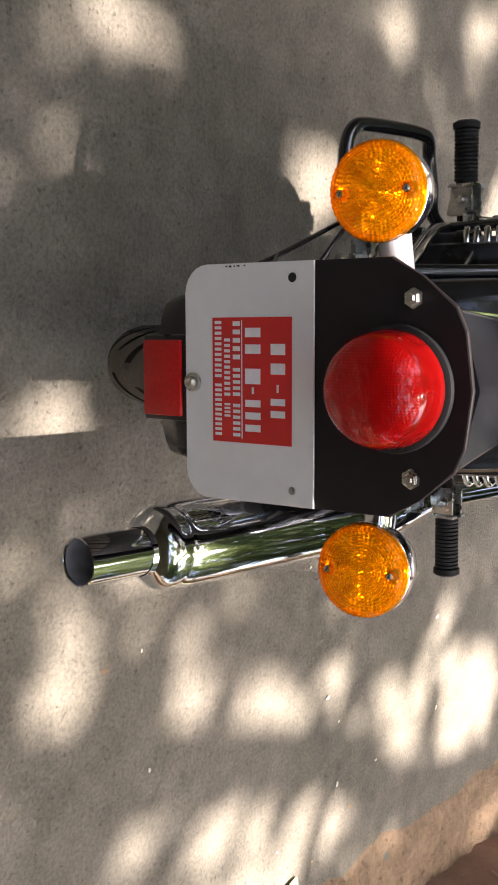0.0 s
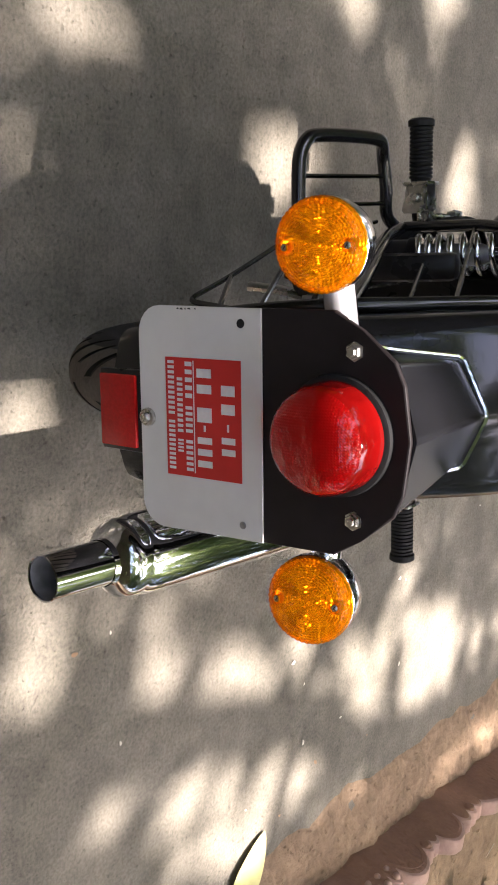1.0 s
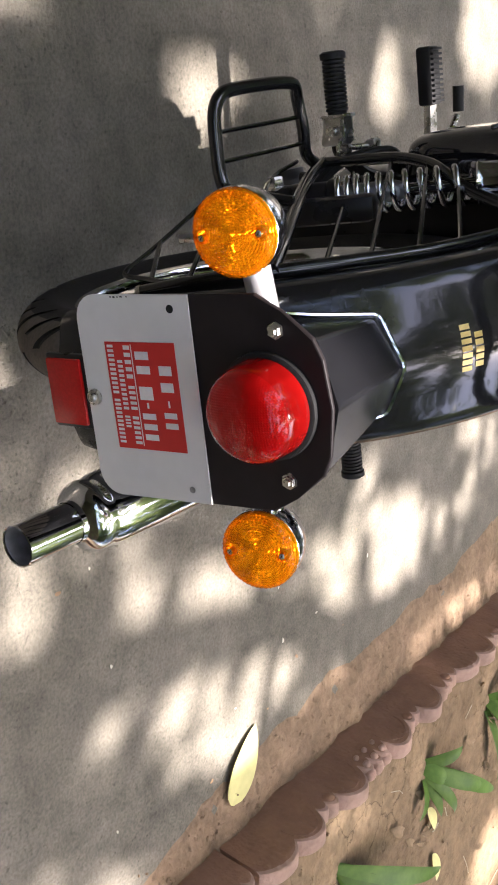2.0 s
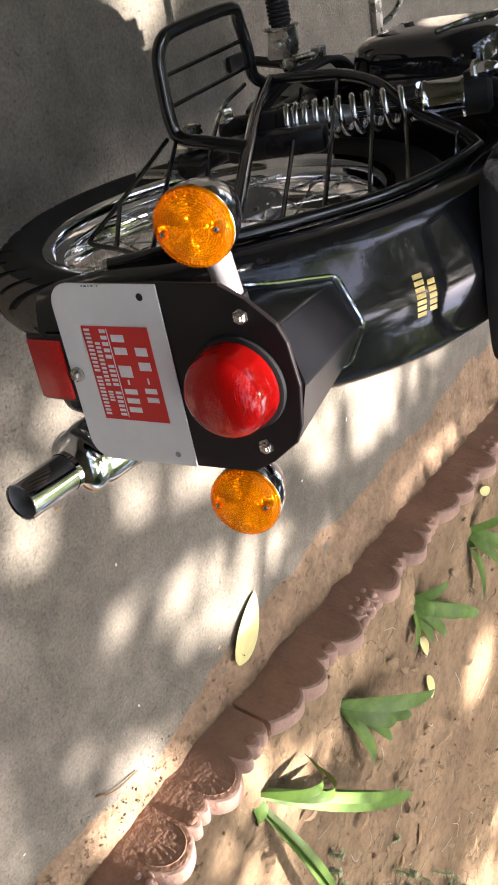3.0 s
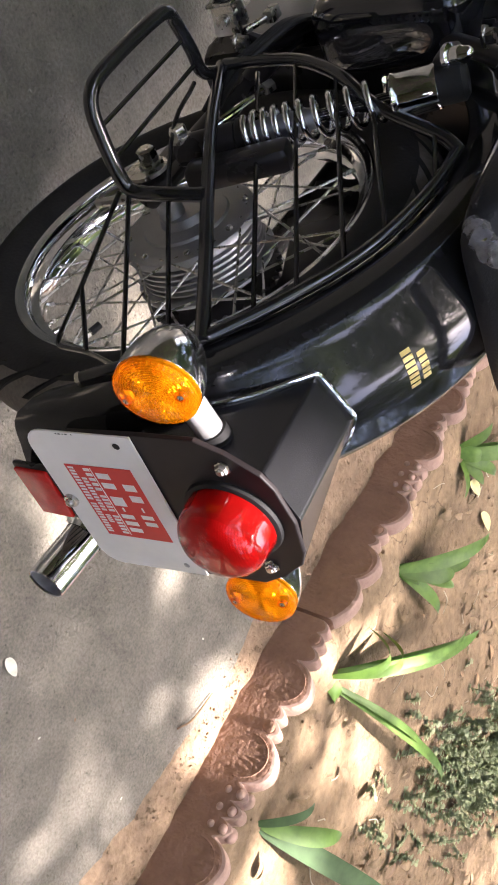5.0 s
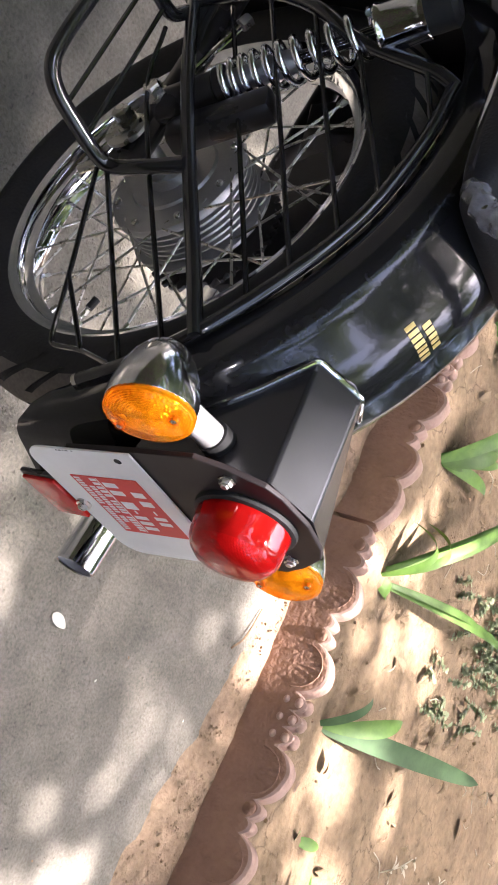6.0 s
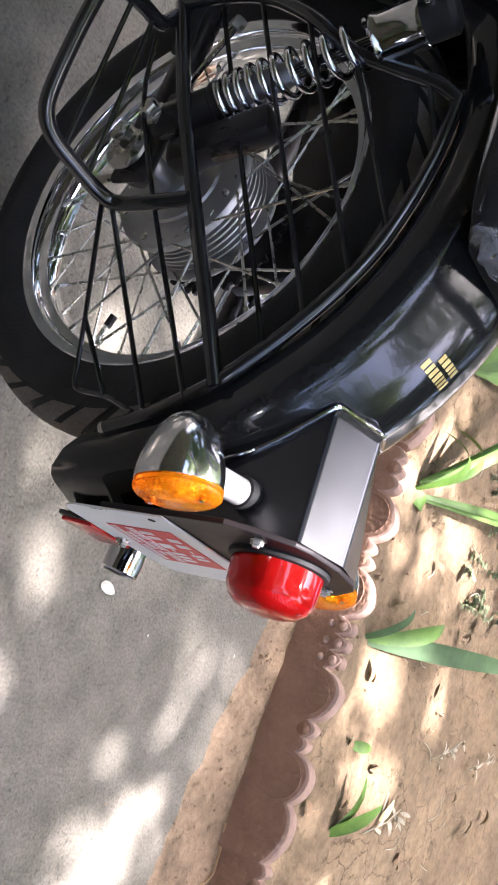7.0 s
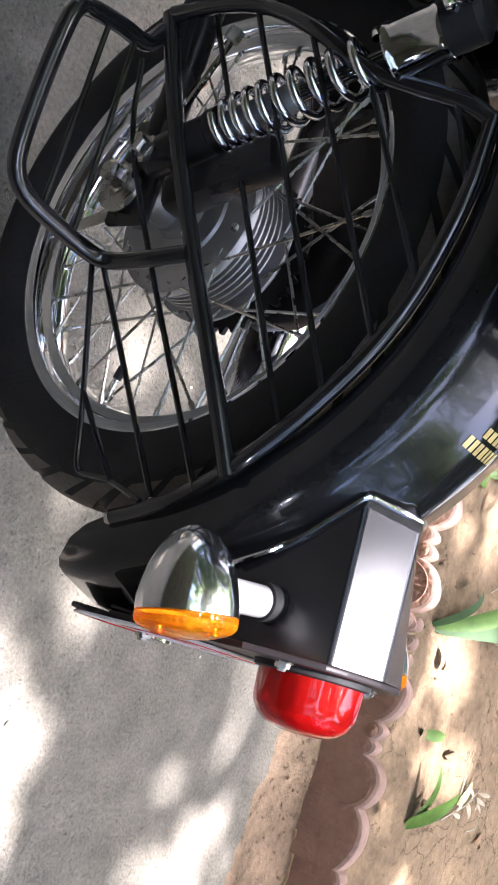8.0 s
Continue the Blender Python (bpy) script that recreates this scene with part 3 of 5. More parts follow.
def gold_bar(x0, x1, deg0, deg1):
    """A flat gold shape lying on the crown of the mudguard."""
    b = bmesh.new()
    n = 6
    lo = [b.verts.new(fender_at(x0 + (x1 - x0) * k / n, deg0, 0.0008)) for k in range(n + 1)]
    hi = [b.verts.new(fender_at(x0 + (x1 - x0) * k / n, deg1, 0.0008)) for k in range(n + 1)]
    for k in range(n):
        b.faces.new((lo[k], lo[k + 1], hi[k + 1], hi[k]))
    return part("gold_mark", b, M_GOLD, fender, "gold transfer mark")


for k in range(7):
    gold_bar(-0.029 + 0.0076 * k, -0.0235 + 0.0076 * k, 57.0, 58.7)
for k in range(5):
    gold_bar(-0.019 + 0.0080 * k, -0.0130 + 0.0080 * k, 59.3, 60.7)

# --- tail lamp housing, panel and lamp
TILT_PANEL = math.degrees(math.atan(0.062))
PANEL_M = Matrix.Translation((0, 0.002, 0.737)) @ pose(0, 0, 0, 0, 0, -1.3) @ pose(0, 0, 0, -TILT_PANEL, 0, 0) @ Matrix.Translation((0, 0, -0.737))
NEAR = [(-0.066, 0.004, 0.600), (-0.0675, 0.004, 0.650), (-0.068, 0.004, 0.700), (-0.068, 0.004, 0.738), (-0.0675, 0.004, 0.780), (0.0, 0.004, 0.797)]
MID = [(-0.066, 0.045, 0.610), (-0.066, 0.068, 0.655), (-0.0640, 0.090, 0.690), (-0.0590, 0.110, 0.716), (-0.0515, 0.150, 0.7605), (0.0, 0.144, 0.790)]
FAR = [(-0.0800, 0.044, 0.610), (-0.0745, 0.072, 0.655), (-0.0680, 0.093, 0.690), (-0.0620, 0.114, 0.7135), (-0.0530, 0.161, 0.7605), (0.0, 0.155, 0.7895)]
for ring in (NEAR, MID, FAR):
    ring += [(-x, y, z) for x, y, z in ring[-2::-1]]
NEAR = [tuple(PANEL_M @ Vector((x * 0.97, 0.0065, z - 0.002))) for x, y, z in NEAR]
INTO = [(x * 0.8, y + 0.04, z - 0.05) for x, y, z in FAR]
bm = bmesh.new()
rings = [[bm.verts.new(p) for p in ring] for ring in (NEAR, MID, FAR, INTO)]
for a, b in zip(rings[:-1], rings[1:]):
    for k in range(len(a) - 1):
        bm.faces.new((a[k], a[k + 1], b[k + 1], b[k]))
bm.faces.new(rings[0])
ridge = [e for e in bm.edges if {v for v in e.verts} in [{rings[0][k], rings[1][k]} for k in (4, 5, 6)]]
bmesh.ops.bevel(bm, geom=ridge, offset=0.0035, segments=3, affect="EDGES", profile=0.5)
housing = part("lamp_housing", bm, M_HOUSING, bike, "gloss black tail lamp housing", angle=6)
bead = [Vector(p) + Vector((p[0] * 0.02, -0.001, 0.001)) for p in FAR[1:-1]]
soft_bead = [bead[0]]
for a, b, c in zip(bead[:-2], bead[1:-1], bead[2:]):
    soft_bead += [b + (a - b).normalized() * 0.006, b * 0.9 + (a + c) * 0.05 if (a - c).length < 0.02 else b + ((a - b).normalized() + (c - b).normalized()) * 0.0018, b + (c - b).normalized() * 0.006]
soft_bead.append(bead[-1])
part("trim", tube(soft_bead, 0.0028, 8), M_CHROME, housing, "thin bright trim bead")

panel_outline = [(-0.1075, 0.560), (-0.1085, 0.640), (-0.1085, 0.719), (-0.0920, 0.746), (-0.0670, 0.777), (-0.0470, 0.786), (0.0, 0.792),
                 (0.0470, 0.786), (0.0670, 0.777), (0.0920, 0.746), (0.1085, 0.719), (0.1085, 0.640), (0.1075, 0.560)]
panel = part("tail_panel", prism(panel_outline, 0.006, PANEL_M, 0.0018), M_PANEL, bike, "satin black tail panel", angle=10)
for side in (-1, 1):
    screw = revolve([(0.0, -0.0085), (0.0035, -0.0085), (0.0042, -0.0062), (0.0062, -0.006), (0.0068, -0.0045), (0.0068, -0.002), (0.0088, -0.0015), (0.0088, 0.001)], 6, "y", m=PANEL_M @ pose(side * 0.074, 0.0, 0.739))
    part("panel_screw", screw, M_STEEL, panel, "plated hexagon screw")
part("gasket", revolve([(0.0, -0.0065), (0.050, -0.0065), (0.0535, -0.005), (0.0545, 0.001), (0.0545, 0.004)], 48, "y", m=PANEL_M @ pose(0, 0, 0.722)), M_RUBBER, panel, "black rubber gasket")
LAMP_M = PANEL_M @ pose(0, 0, 0.722)
side_lens = revolve([(0.0490, -0.006), (0.0490, -0.012), (0.0484, -0.022), (0.0478, -0.031), (0.0460, -0.0360), (0.0445, -0.0385)], 96, "y")
for v in side_lens.verts:
    if -0.034 < v.co.y < -0.008:
        flute = 1 - 0.012 * abs(math.sin(8 * math.atan2(v.co.z, v.co.x)))
        v.co.x, v.co.z = v.co.x * flute, v.co.z * flute
tail = part("tail_lamp", side_lens, M_RED_RIM, panel, "round red tail lamp lens", LAMP_M)
part("front_lens", revolve([(0.0445, -0.0385), (0.0415, -0.0435), (0.034, -0.0500), (0.022, -0.0540), (0.010, -0.0555), (0.0, -0.0558)], 96, "y"), M_RED, tail, "ribbed red front of the lamp")
part("reflector_bowl", revolve([(0.046, -0.0075), (0.038, -0.0066), (0.02, -0.0062), (0.0, -0.0062)], 40, "y"), M_WHITE_PLASTIC, panel, at=LAMP_M @ pose(0, -0.001, 0))

# --- number plate
plate_outline = [(-0.1085, 0.645)] + arc(-0.0835, 0.5265, 0.026, 180, 270) + arc(0.0835, 0.5265, 0.026, 270, 360) + [(0.1085, 0.645)]
plate = part("number_plate", prism(plate_outline, 0.0022, PANEL_M @ pose(0, -0.0030, 0), 0.0005), M_PLATE, bike, "white rear number plate with rounded lower corners", angle=10)
part("plate_bracket", prism([(-0.045, 0.520), (0.045, 0.520), (0.055, 0.640), (-0.055, 0.640)], 0.004, PANEL_M @ pose(0, 0.002, 0)), M_BLACK_SATIN, bike)
part("sticker", prism([(-0.0605, 0.5335), (0.0545, 0.5335), (0.0545, 0.6225), (-0.0605, 0.6225)], 0.0006, PANEL_M @ pose(0, -0.0037, 0)), M_LABEL, plate, "red registration sticker")
for x0, x1, z0, z1, n in ((-0.039, -0.004, 0.6000, 0.6155, 2), (0.000, 0.007, 0.6065, 0.6085, 1), (0.011, 0.033, 0.6000, 0.6155, 2),
                          (-0.053, -0.023, 0.5715, 0.5885, 2), (-0.014, 0.000, 0.5715, 0.5885, 1), (0.003, 0.009, 0.5790, 0.5812, 1), (0.013, 0.047, 0.5715, 0.5885, 3),
                          (-0.058, -0.020, 0.5575, 0.5655, 5), (-0.015, 0.013, 0.5575, 0.5655, 5), (0.018, 0.0505, 0.5575, 0.5655, 6), (-0.058, 0.0505, 0.5672, 0.5680, 1),
                          (-0.042, 0.013, 0.5475, 0.5540, 11), (0.018, 0.032, 0.5475, 0.5540, 4), (-0.058, -0.004, 0.5365, 0.5440, 11), (0.000, 0.050, 0.5365, 0.5440, 11)):
    step = (x1 - x0) / n
    for k in range(n):
        b0, b1 = x0 + step * (k + 0.14 * (n > 1)), x0 + step * (k + 1 - 0.30 * (n > 1))
        part("print_bar", prism([(b0, z0), (b1, z0), (b1, z1), (b0, z1)], 0.0004, PANEL_M @ pose(0, -0.0041, 0)), M_WHITE_INK, plate)
part("plate_hole", revolve([(0.0, -0.0034), (0.0042, -0.0034), (0.0044, -0.0028)], 16, "y", m=PANEL_M @ pose(-0.0945, 0, 0.6225)), M_RUBBER, plate, "dark screw hole")
part("plate_screw", revolve([(0.0, -0.0040), (0.0026, -0.0040), (0.0036, -0.0034), (0.0038, -0.0028)], 14, "y", m=PANEL_M @ pose(0.0945, 0, 0.6225)), M_ALLOY, plate, "dull grey screw end")
for z, w, h in ((0.5490, 0.0022, 0.0010), (0.5530, 0.0030, 0.0014), (0.5585, 0.0012, 0.0012), (0.5620, 0.0034, 0.0010), (0.5700, 0.0016, 0.0009)):
    part("scuff", prism([(-0.1074, z), (-0.1074 + h, z - 0.0004), (-0.1070 + h, z + w), (-0.1076, z + w * 0.8)], 0.0003, PANEL_M @ pose(0, -0.0034, 0)), M_BLACK_SATIN, plate, "dark scuff on the plate edge")
part("plate_bolt", revolve([(0.0, -0.0115), (0.004, -0.0115), (0.0055, -0.0100), (0.0058, -0.0075), (0.0085, -0.0070), (0.009, -0.004), (0.009, -0.0025)], 18, "y", m=PANEL_M @ pose(0, 0, 0.510)), M_STEEL, plate, "plated plate bolt")

# --- lower reflector on its bracket
holder = part("reflector_holder", block(0.084, 0.007, 0.060, (-0.003, -0.0105, 0.470), 0.003), M_BLACK_SATIN, bike, at=pose(0, 0.001, 0, 0, 0, -1.3))
part("bracket", block(0.05, 0.004, 0.05, (-0.003, 0.0, 0.505), 0.001), M_BLACK_SATIN, holder)
part("reflector", block(0.074, 0.005, 0.050, (-0.003, -0.0160, 0.469), 0.0018), M_REFLECTOR, holder, "rectangular red reflector")

# --- turn signals
for side in (-1, 1):
    zs = 0.698 if side < 0 else 0.682
    m = pose(side * 0.163, 0.017, zs, 0, 0, 0) @ pose(0, 0, 0, -11, 0, -side * 4) @ Matrix.Diagonal((0.95, 0.95, 0.95, 1))
    sig = part("turn_signal", revolve([(0.0430, -0.002), (0.0445, 0.000), (0.0445, 0.010), (0.0425, 0.022), (0.038, 0.038), (0.031, 0.053), (0.021, 0.066), (0.010, 0.0735), (0.0, 0.0755)], 44, "y"),
               M_SHELL, bike, "chrome turn signal with an amber lens", m)
    rim = revolve([(0.0442, 0.002), (0.0442, -0.0065), (0.0436, -0.0095), (0.0405, -0.0130), (0.0380, -0.0145)], 96, "y")
    for v in rim.verts:
        rr = math.hypot(v.co.x, v.co.z)
        a = math.atan2(v.co.z, v.co.x)
        if 0.0400 < rr < 0.0439 or v.co.y < -0.001:
            grow_ = 1 - 0.018 * (round(a / (2 * math.pi) * 96) % 2)
            v.co.x, v.co.z = v.co.x * grow_, v.co.z * grow_
    lens = part("lens", rim, M_AMBER_RIM, sig, "amber ribbed lens", angle=20)
    front = [(0.0380, -0.0145)]
    for k in range(22):
        rr = 0.0365 - 0.0012 * k
        front.append((rr, -0.0212 + 0.0062 * (rr / 0.037) ** 2.2 - (0.0003 if k % 2 else 0.0)))
    front += [(0.008, -0.0211), (0.0, -0.0212)]
    part("lens_front", revolve(front, 72, "y"), M_AMBER, lens, "faceted amber lens front", angle=60)
    grid_ = bmesh.new()
    cell = 0.0028
    for j in range(0, 15):
        r0, r1 = cell * j, cell * (j + 1)
        count = max(5, int(2 * math.pi * r1 / cell / (1.6 if j > 8 else 1.0)))
        for q in range(count):
            a0, a1 = 2 * math.pi * q / count, 2 * math.pi * (q + 1) / count
            mid_r, mid_a = (r0 + r1) / 2, (a0 + a1) / 2
            if min(math.hypot(mid_r * math.cos(mid_a), mid_r * math.sin(mid_a) - z_) for z_ in (-0.0305, 0.0305)) < 0.0065:
                continue
            base_y = -0.0090 + 0.0030 * (mid_r / 0.036) ** 2
            ring_ = [grid_.verts.new((r_ * math.cos(a_), base_y, r_ * math.sin(a_))) for r_, a_ in ((r0, a0), (r1, a0), (r1, a1), (r0, a1))]
            top_r, top_a = mid_r + random.uniform(-0.0002, 0.0007), mid_a + random.uniform(-0.12, 0.12) * (a1 - a0)
            top_ = grid_.verts.new((top_r * math.cos(top_a), base_y - random.uniform(0.0008, 0.0019), top_r * math.sin(top_a)))
            for w_ in range(4):
                grid_.faces.new((ring_[w_], ring_[(w_ + 1) % 4], top_))
    tagged(part("prisms", grid_, M_PRISM, lens, "small amber prisms inside the lens", angle=5), "small amber prisms inside the lens", kind="stuff")
    part("bowl", revolve([(0.0415, -0.001), (0.036, 0.008), (0.026, 0.018), (0.013, 0.023), (0.0, 0.024)], 36, "y"), M_BOWL, sig)
    for z in (-0.0305, 0.0305):
        part("screw_socket", revolve([(0.0040, -0.0178), (0.0052, -0.0178), (0.0060, -0.0168), (0.0064, -0.0130)], 20, "y", m=pose(0, 0, z)), M_AMBER, lens)
        screw = revolve([(0.0, -0.0180), (0.0024, -0.0179), (0.0037, -0.0170), (0.0037, -0.011)], 14, "y", m=pose(0, 0, z))
        part("lens_screw", screw, M_STEEL, sig, "small crosshead screw")
        part("screw_slot", block(0.0044, 0.0008, 0.0010, (0, -0.0180, z), 0, turn=pose(0, 0, 0, 0, 35, 0)), M_BLACK_SATIN, sig)
    part("stalk", tube([(side * 0.130, 0.042, zs - 0.001), (side * 0.074, 0.046, zs + 0.003)], 0.0145, 20), M_WHITE_PLASTIC if side < 0 else M_CHROME, bike, "pale signal stalk" if side < 0 else "chrome signal stalk")
    part("stalk_collar", tube([(side * 0.078, 0.046, zs + 0.003), (side * 0.060, 0.047, zs + 0.004)], 0.0175, 20), M_RUBBER, bike)

# --- silencer
tip = Vector((0.199, -0.026, 0.342))
m = along(tip, tip + Vector((0.05, 1.0, 0.05)))
body_ = [(0.0285, 0.085), (0.0295, 0.092), (0.039, 0.098), (0.046, 0.106), (0.0490, 0.116), (0.0475, 0.126), (0.0485, 0.132), (0.0505, 0.142), (0.0520, 0.20), (0.0520, 0.52), (0.042, 0.60), (0.024, 0.68), (0.021, 0.70), (0.021, 0.95)]
muffler = part("silencer", revolve(body_, 56, "z", m=m), M_CHROME, bike, "chrome silencer with a straight tail pipe")
part("tail_pipe", revolve([(0.0255, 0.09), (0.0255, 0.001), (0.0265, 0.0), (0.0277, 0.001), (0.0277, 0.09)], 40, "z", m=m), M_CHROME, muffler, "chrome tail pipe")
part("pipe_bore", revolve([(0.0253, 0.003), (0.0253, 0.12), (0.0, 0.12)], 32, "z", m=m), M_BORE, muffler, "dull grey pipe bore")

# --- saree guard
rail = [(-0.091, 0.083, 0.505), (-0.098, 0.106, 0.570), (-0.101, 0.145, 0.636), (-0.100, 0.189, 0.682), (-0.099, 0.228, 0.716), (-0.097, 0.278, 0.751), (-0.096, 0.335, 0.778), (-0.095, 0.42, 0.798), (-0.094, 0.500, 0.802)]
guard = part("saree_guard", curve_tube(rail, 0.0085, 12), M_BLACK_TUBE, bike, "black tubular saree guard with thin rods")
part("rail_end", revolve([(0.0, -0.002), (0.0082, -0.002), (0.0088, 0.0), (0.0088, 0.004)], 16, "z", m=along(rail[0], rail[1])), M_STEEL, guard)
upper = [(-0.094, 0.498, 0.802), (-0.108, 0.510, 0.778), (-0.132, 0.522, 0.720), (-0.150, 0.532, 0.684), (-0.170, 0.560, 0.640), (-0.180, 0.588, 0.580), (-0.181, 0.602, 0.520), (-0.181, 0.604, 0.445)]
part("upper_tube", curve_tube(upper, 0.0085, 12), M_BLACK_TUBE, guard)
stay = [(-0.103, 0.143, 0.644), (-0.122, 0.22, 0.612), (-0.147, 0.339, 0.556), (-0.168, 0.47, 0.495), (-0.181, 0.604, 0.440)]
part("stay", curve_tube(stay, 0.0088, 12), M_BLACK_TUBE, guard, "heavy black stay tube")
loop_pts = [(-0.152, 0.340, 0.552), (-0.163, 0.328, 0.505), (-0.172, 0.322, 0.468), (-0.192, 0.323, 0.456), (-0.235, 0.330, 0.450), (-0.270, 0.338, 0.447), (-0.290, 0.352, 0.448), (-0.297, 0.378, 0.448),
            (-0.300, 0.44, 0.450), (-0.300, 0.500, 0.453), (-0.295, 0.524, 0.453), (-0.276, 0.538, 0.447), (-0.235, 0.548, 0.446), (-0.200, 0.556, 0.442), (-0.181, 0.585, 0.440)]
part("foot_loop", curve_tube(loop_pts, 0.0092, 12, 5), M_BLACK_TUBE, guard, "bent foot rest loop")
for a, b in (((-0.252, 0.544, 0.446), (-0.246, 0.332, 0.440)), ((-0.215, 0.548, 0.445), (-0.209, 0.324, 0.449))):
    part("rod", tube([a, b], 0.0031, 8), M_BLACK_TUBE, guard)
for a, c, b in (((-0.163, 0.606, 0.490), None, (-0.100, 0.189, 0.684)), ((-0.180, 0.594, 0.562), None, (-0.099, 0.228, 0.718)), ((-0.172, 0.565, 0.632), None, (-0.096, 0.278, 0.752)),
                ((-0.146, 0.524, 0.694), None, (-0.097, 0.330, 0.780)), ((-0.112, 0.508, 0.772), None, (-0.094, 0.430, 0.799)),
                ((-0.190, 0.545, 0.432), (-0.170, 0.43, 0.455), (-0.105, 0.124, 0.612)), ((-0.172, 0.318, 0.462), None, (-0.0947, 0.1108, 0.5516)),
                ((-0.129, 0.197, 0.447), None, (-0.099, 0.1176, 0.4946)), ((-0.172, 0.322, 0.444), (-0.129, 0.197, 0.447), (-0.109, 0.129, 0.4495))):
    pts = [a, b] if c is None else [a, c, b]
    part("rod", tube(smooth_path(pts, 5), 0.0031, 8), M_BLACK_TUBE, guard)
part("rod", tube(smooth_path([(-0.109, 0.129, 0.4495), (-0.105, 0.121, 0.452), (-0.1025, 0.119, 0.462), (-0.099, 0.1176, 0.4946), (-0.096, 0.105, 0.540)], 5), 0.0031, 8), M_BLACK_TUBE, guard)

# --- foot pegs
def peg(x0, x1, y, z, r, name, label):
    prof = [(0.0, 0.0), (r * 0.8, 0.0)]
    n = 13
    length_ = abs(x1 - x0)
    for k in range(n):
        h = 0.006 + (length_ - 0.018) * k / n
        w = (length_ - 0.018) / n
        prof += [(r * 0.86, h), (r, h + w * 0.2), (r, h + w * 0.75), (r * 0.86, h + w * 0.9)]
    prof += [(r * 1.12, length_ - 0.011), (r * 1.15, length_ - 0.003), (r * 0.9, length_), (0.0, length_)]
    return part(name, revolve(prof, 24, "z", m=along((x0, y, z), (x1, y, z))), M_RUBBER, bike, label)


for side in (-1, 1):
    p = peg(side * 0.246, side * 0.339, 0.660 if side < 0 else 0.622, 0.440 if side < 0 else 0.433, 0.0175, "pillion_peg", "ribbed black rubber pillion foot peg")
    yy, zz = (0.660, 0.440) if side < 0 else (0.622, 0.433)
    cheek = [(side * 0.244, zz + 0.0175), (side * 0.244, zz - 0.0165), (side * 0.222, zz - 0.0185), (side * 0.206, zz - 0.0240), (side * 0.202, zz - 0.0200), (side * 0.202, zz + 0.0120), (side * 0.208, zz + 0.0175)]
    bm = prism(cheek, 0.004, pose(0, yy - 0.016, 0), 0.0008)
    prism(cheek, 0.004, pose(0, yy + 0.012, 0), 0.0008, bm)
    block(0.005, 0.038, 0.042, (side * 0.2455, yy, zz), 0.001, bm)
    part("peg_bracket", bm, M_STEEL, p, "plated folding bracket")
    part("pivot", revolve([(0.0, -0.024), (0.0045, -0.024), (0.0065, -0.0225), (0.0065, -0.0185), (0.0085, -0.018), (0.0085, -0.016), (0.004, -0.0155), (0.004, 0.022)], 16, "y", m=pose(side * 0.224, yy, zz + 0.002)), M_STEEL, p, "plated pivot bolt")
    part("peg_arm", curve_tube([(side * 0.215, yy, zz), (side * 0.19, yy + 0.01, zz - 0.004), (side * 0.15, yy + 0.06, zz + 0.01), (side * 0.13, yy + 0.16, zz + 0.02)], 0.012, 10), M_BLACK_SATIN, bike)
part("peg_nut", revolve([(0.0, 0.0), (0.009, 0.0), (0.010, 0.003), (0.010, 0.012), (0.014, 0.013), (0.014, 0.016), (0.0, 0.016)], 6, "z", m=pose(-0.196, 0.632, 0.472, 180, 0, 0)), M_STEEL, bike, "plated nut")
link = part("linkage_rod", tube([(-0.197, 0.664, 0.452), (-0.195, 0.708, 0.468)], 0.005, 12), M_STEEL, bike, "plated linkage rod")
part("clevis", block(0.018, 0.026, 0.016, (-0.195, 0.712, 0.470), 0.003), M_STEEL, link, "plated clevis")
part("clevis_pin", tube([(-0.206, 0.714, 0.471), (-0.184, 0.714, 0.471)], 0.005, 10), M_STEEL, link)
bm = block(0.100, 0.040, 0.030, (-0.290, 1.000, 0.435), 0.006)
front_peg = part("rider_peg", bm, M_RUBBER, bike, "block-shaped black rubber rider foot peg")
for k in range(11):
    part("rib", block(0.0045, 0.037, 0.006, (-0.247 - 0.0088 * k, 1.001, 0.4515), 0.001), M_RUBBER, front_peg)
part("peg_arm", tube([(-0.245, 1.0, 0.435), (-0.14, 1.0, 0.43)], 0.012, 10), M_STEEL, front_peg)
part("gear_lever", curve_tube([(-0.17, 1.02, 0.42), (-0.19, 1.10, 0.425), (-0.215, 1.125, 0.43)], 0.006, 8), M_STEEL, bike, "plated gear lever")
part("lever_rubber", tube([(-0.222, 1.128, 0.432), (-0.268, 1.128, 0.434)], 0.0105, 14), M_RUBBER, bike, "black lever rubber")

# --- seat, grab rail, side box and frame
bm = bmesh.new()
rings = []
for i in range(25):
    f = i / 24
    y = 0.308 + 0.64 * f
    grow = min(1.0, (max(f, 0.0) / 0.10)) ** 0.5 if f < 0.10 else 1.0
    half = 0.142 * (0.80 + 0.20 * grow)
    zlo, zhi = 0.872 - 0.010 * grow, 0.890 + 0.060 * grow
    ring = []
    for k in range(28):
        a = 2 * math.pi * k / 28
        cx, cz = math.cos(a), math.sin(a)
        ring.append(bm.verts.new((half * math.copysign(abs(cx) ** 0.45, cx), y, (zlo + zhi) / 2 + (zhi - zlo) / 2 * math.copysign(abs(cz) ** 0.55, cz))))
    rings.append(ring)
for a, b in zip(rings[:-1], rings[1:]):
    for k in range(28):
        bm.faces.new((a[k], a[(k + 1) % 28], b[(k + 1) % 28], b[k]))
bm.faces.new(rings[0])
bm.faces.new(rings[-1])
seat = part("seat", bm, M_VINYL, bike, "black vinyl dual seat", angle=60)
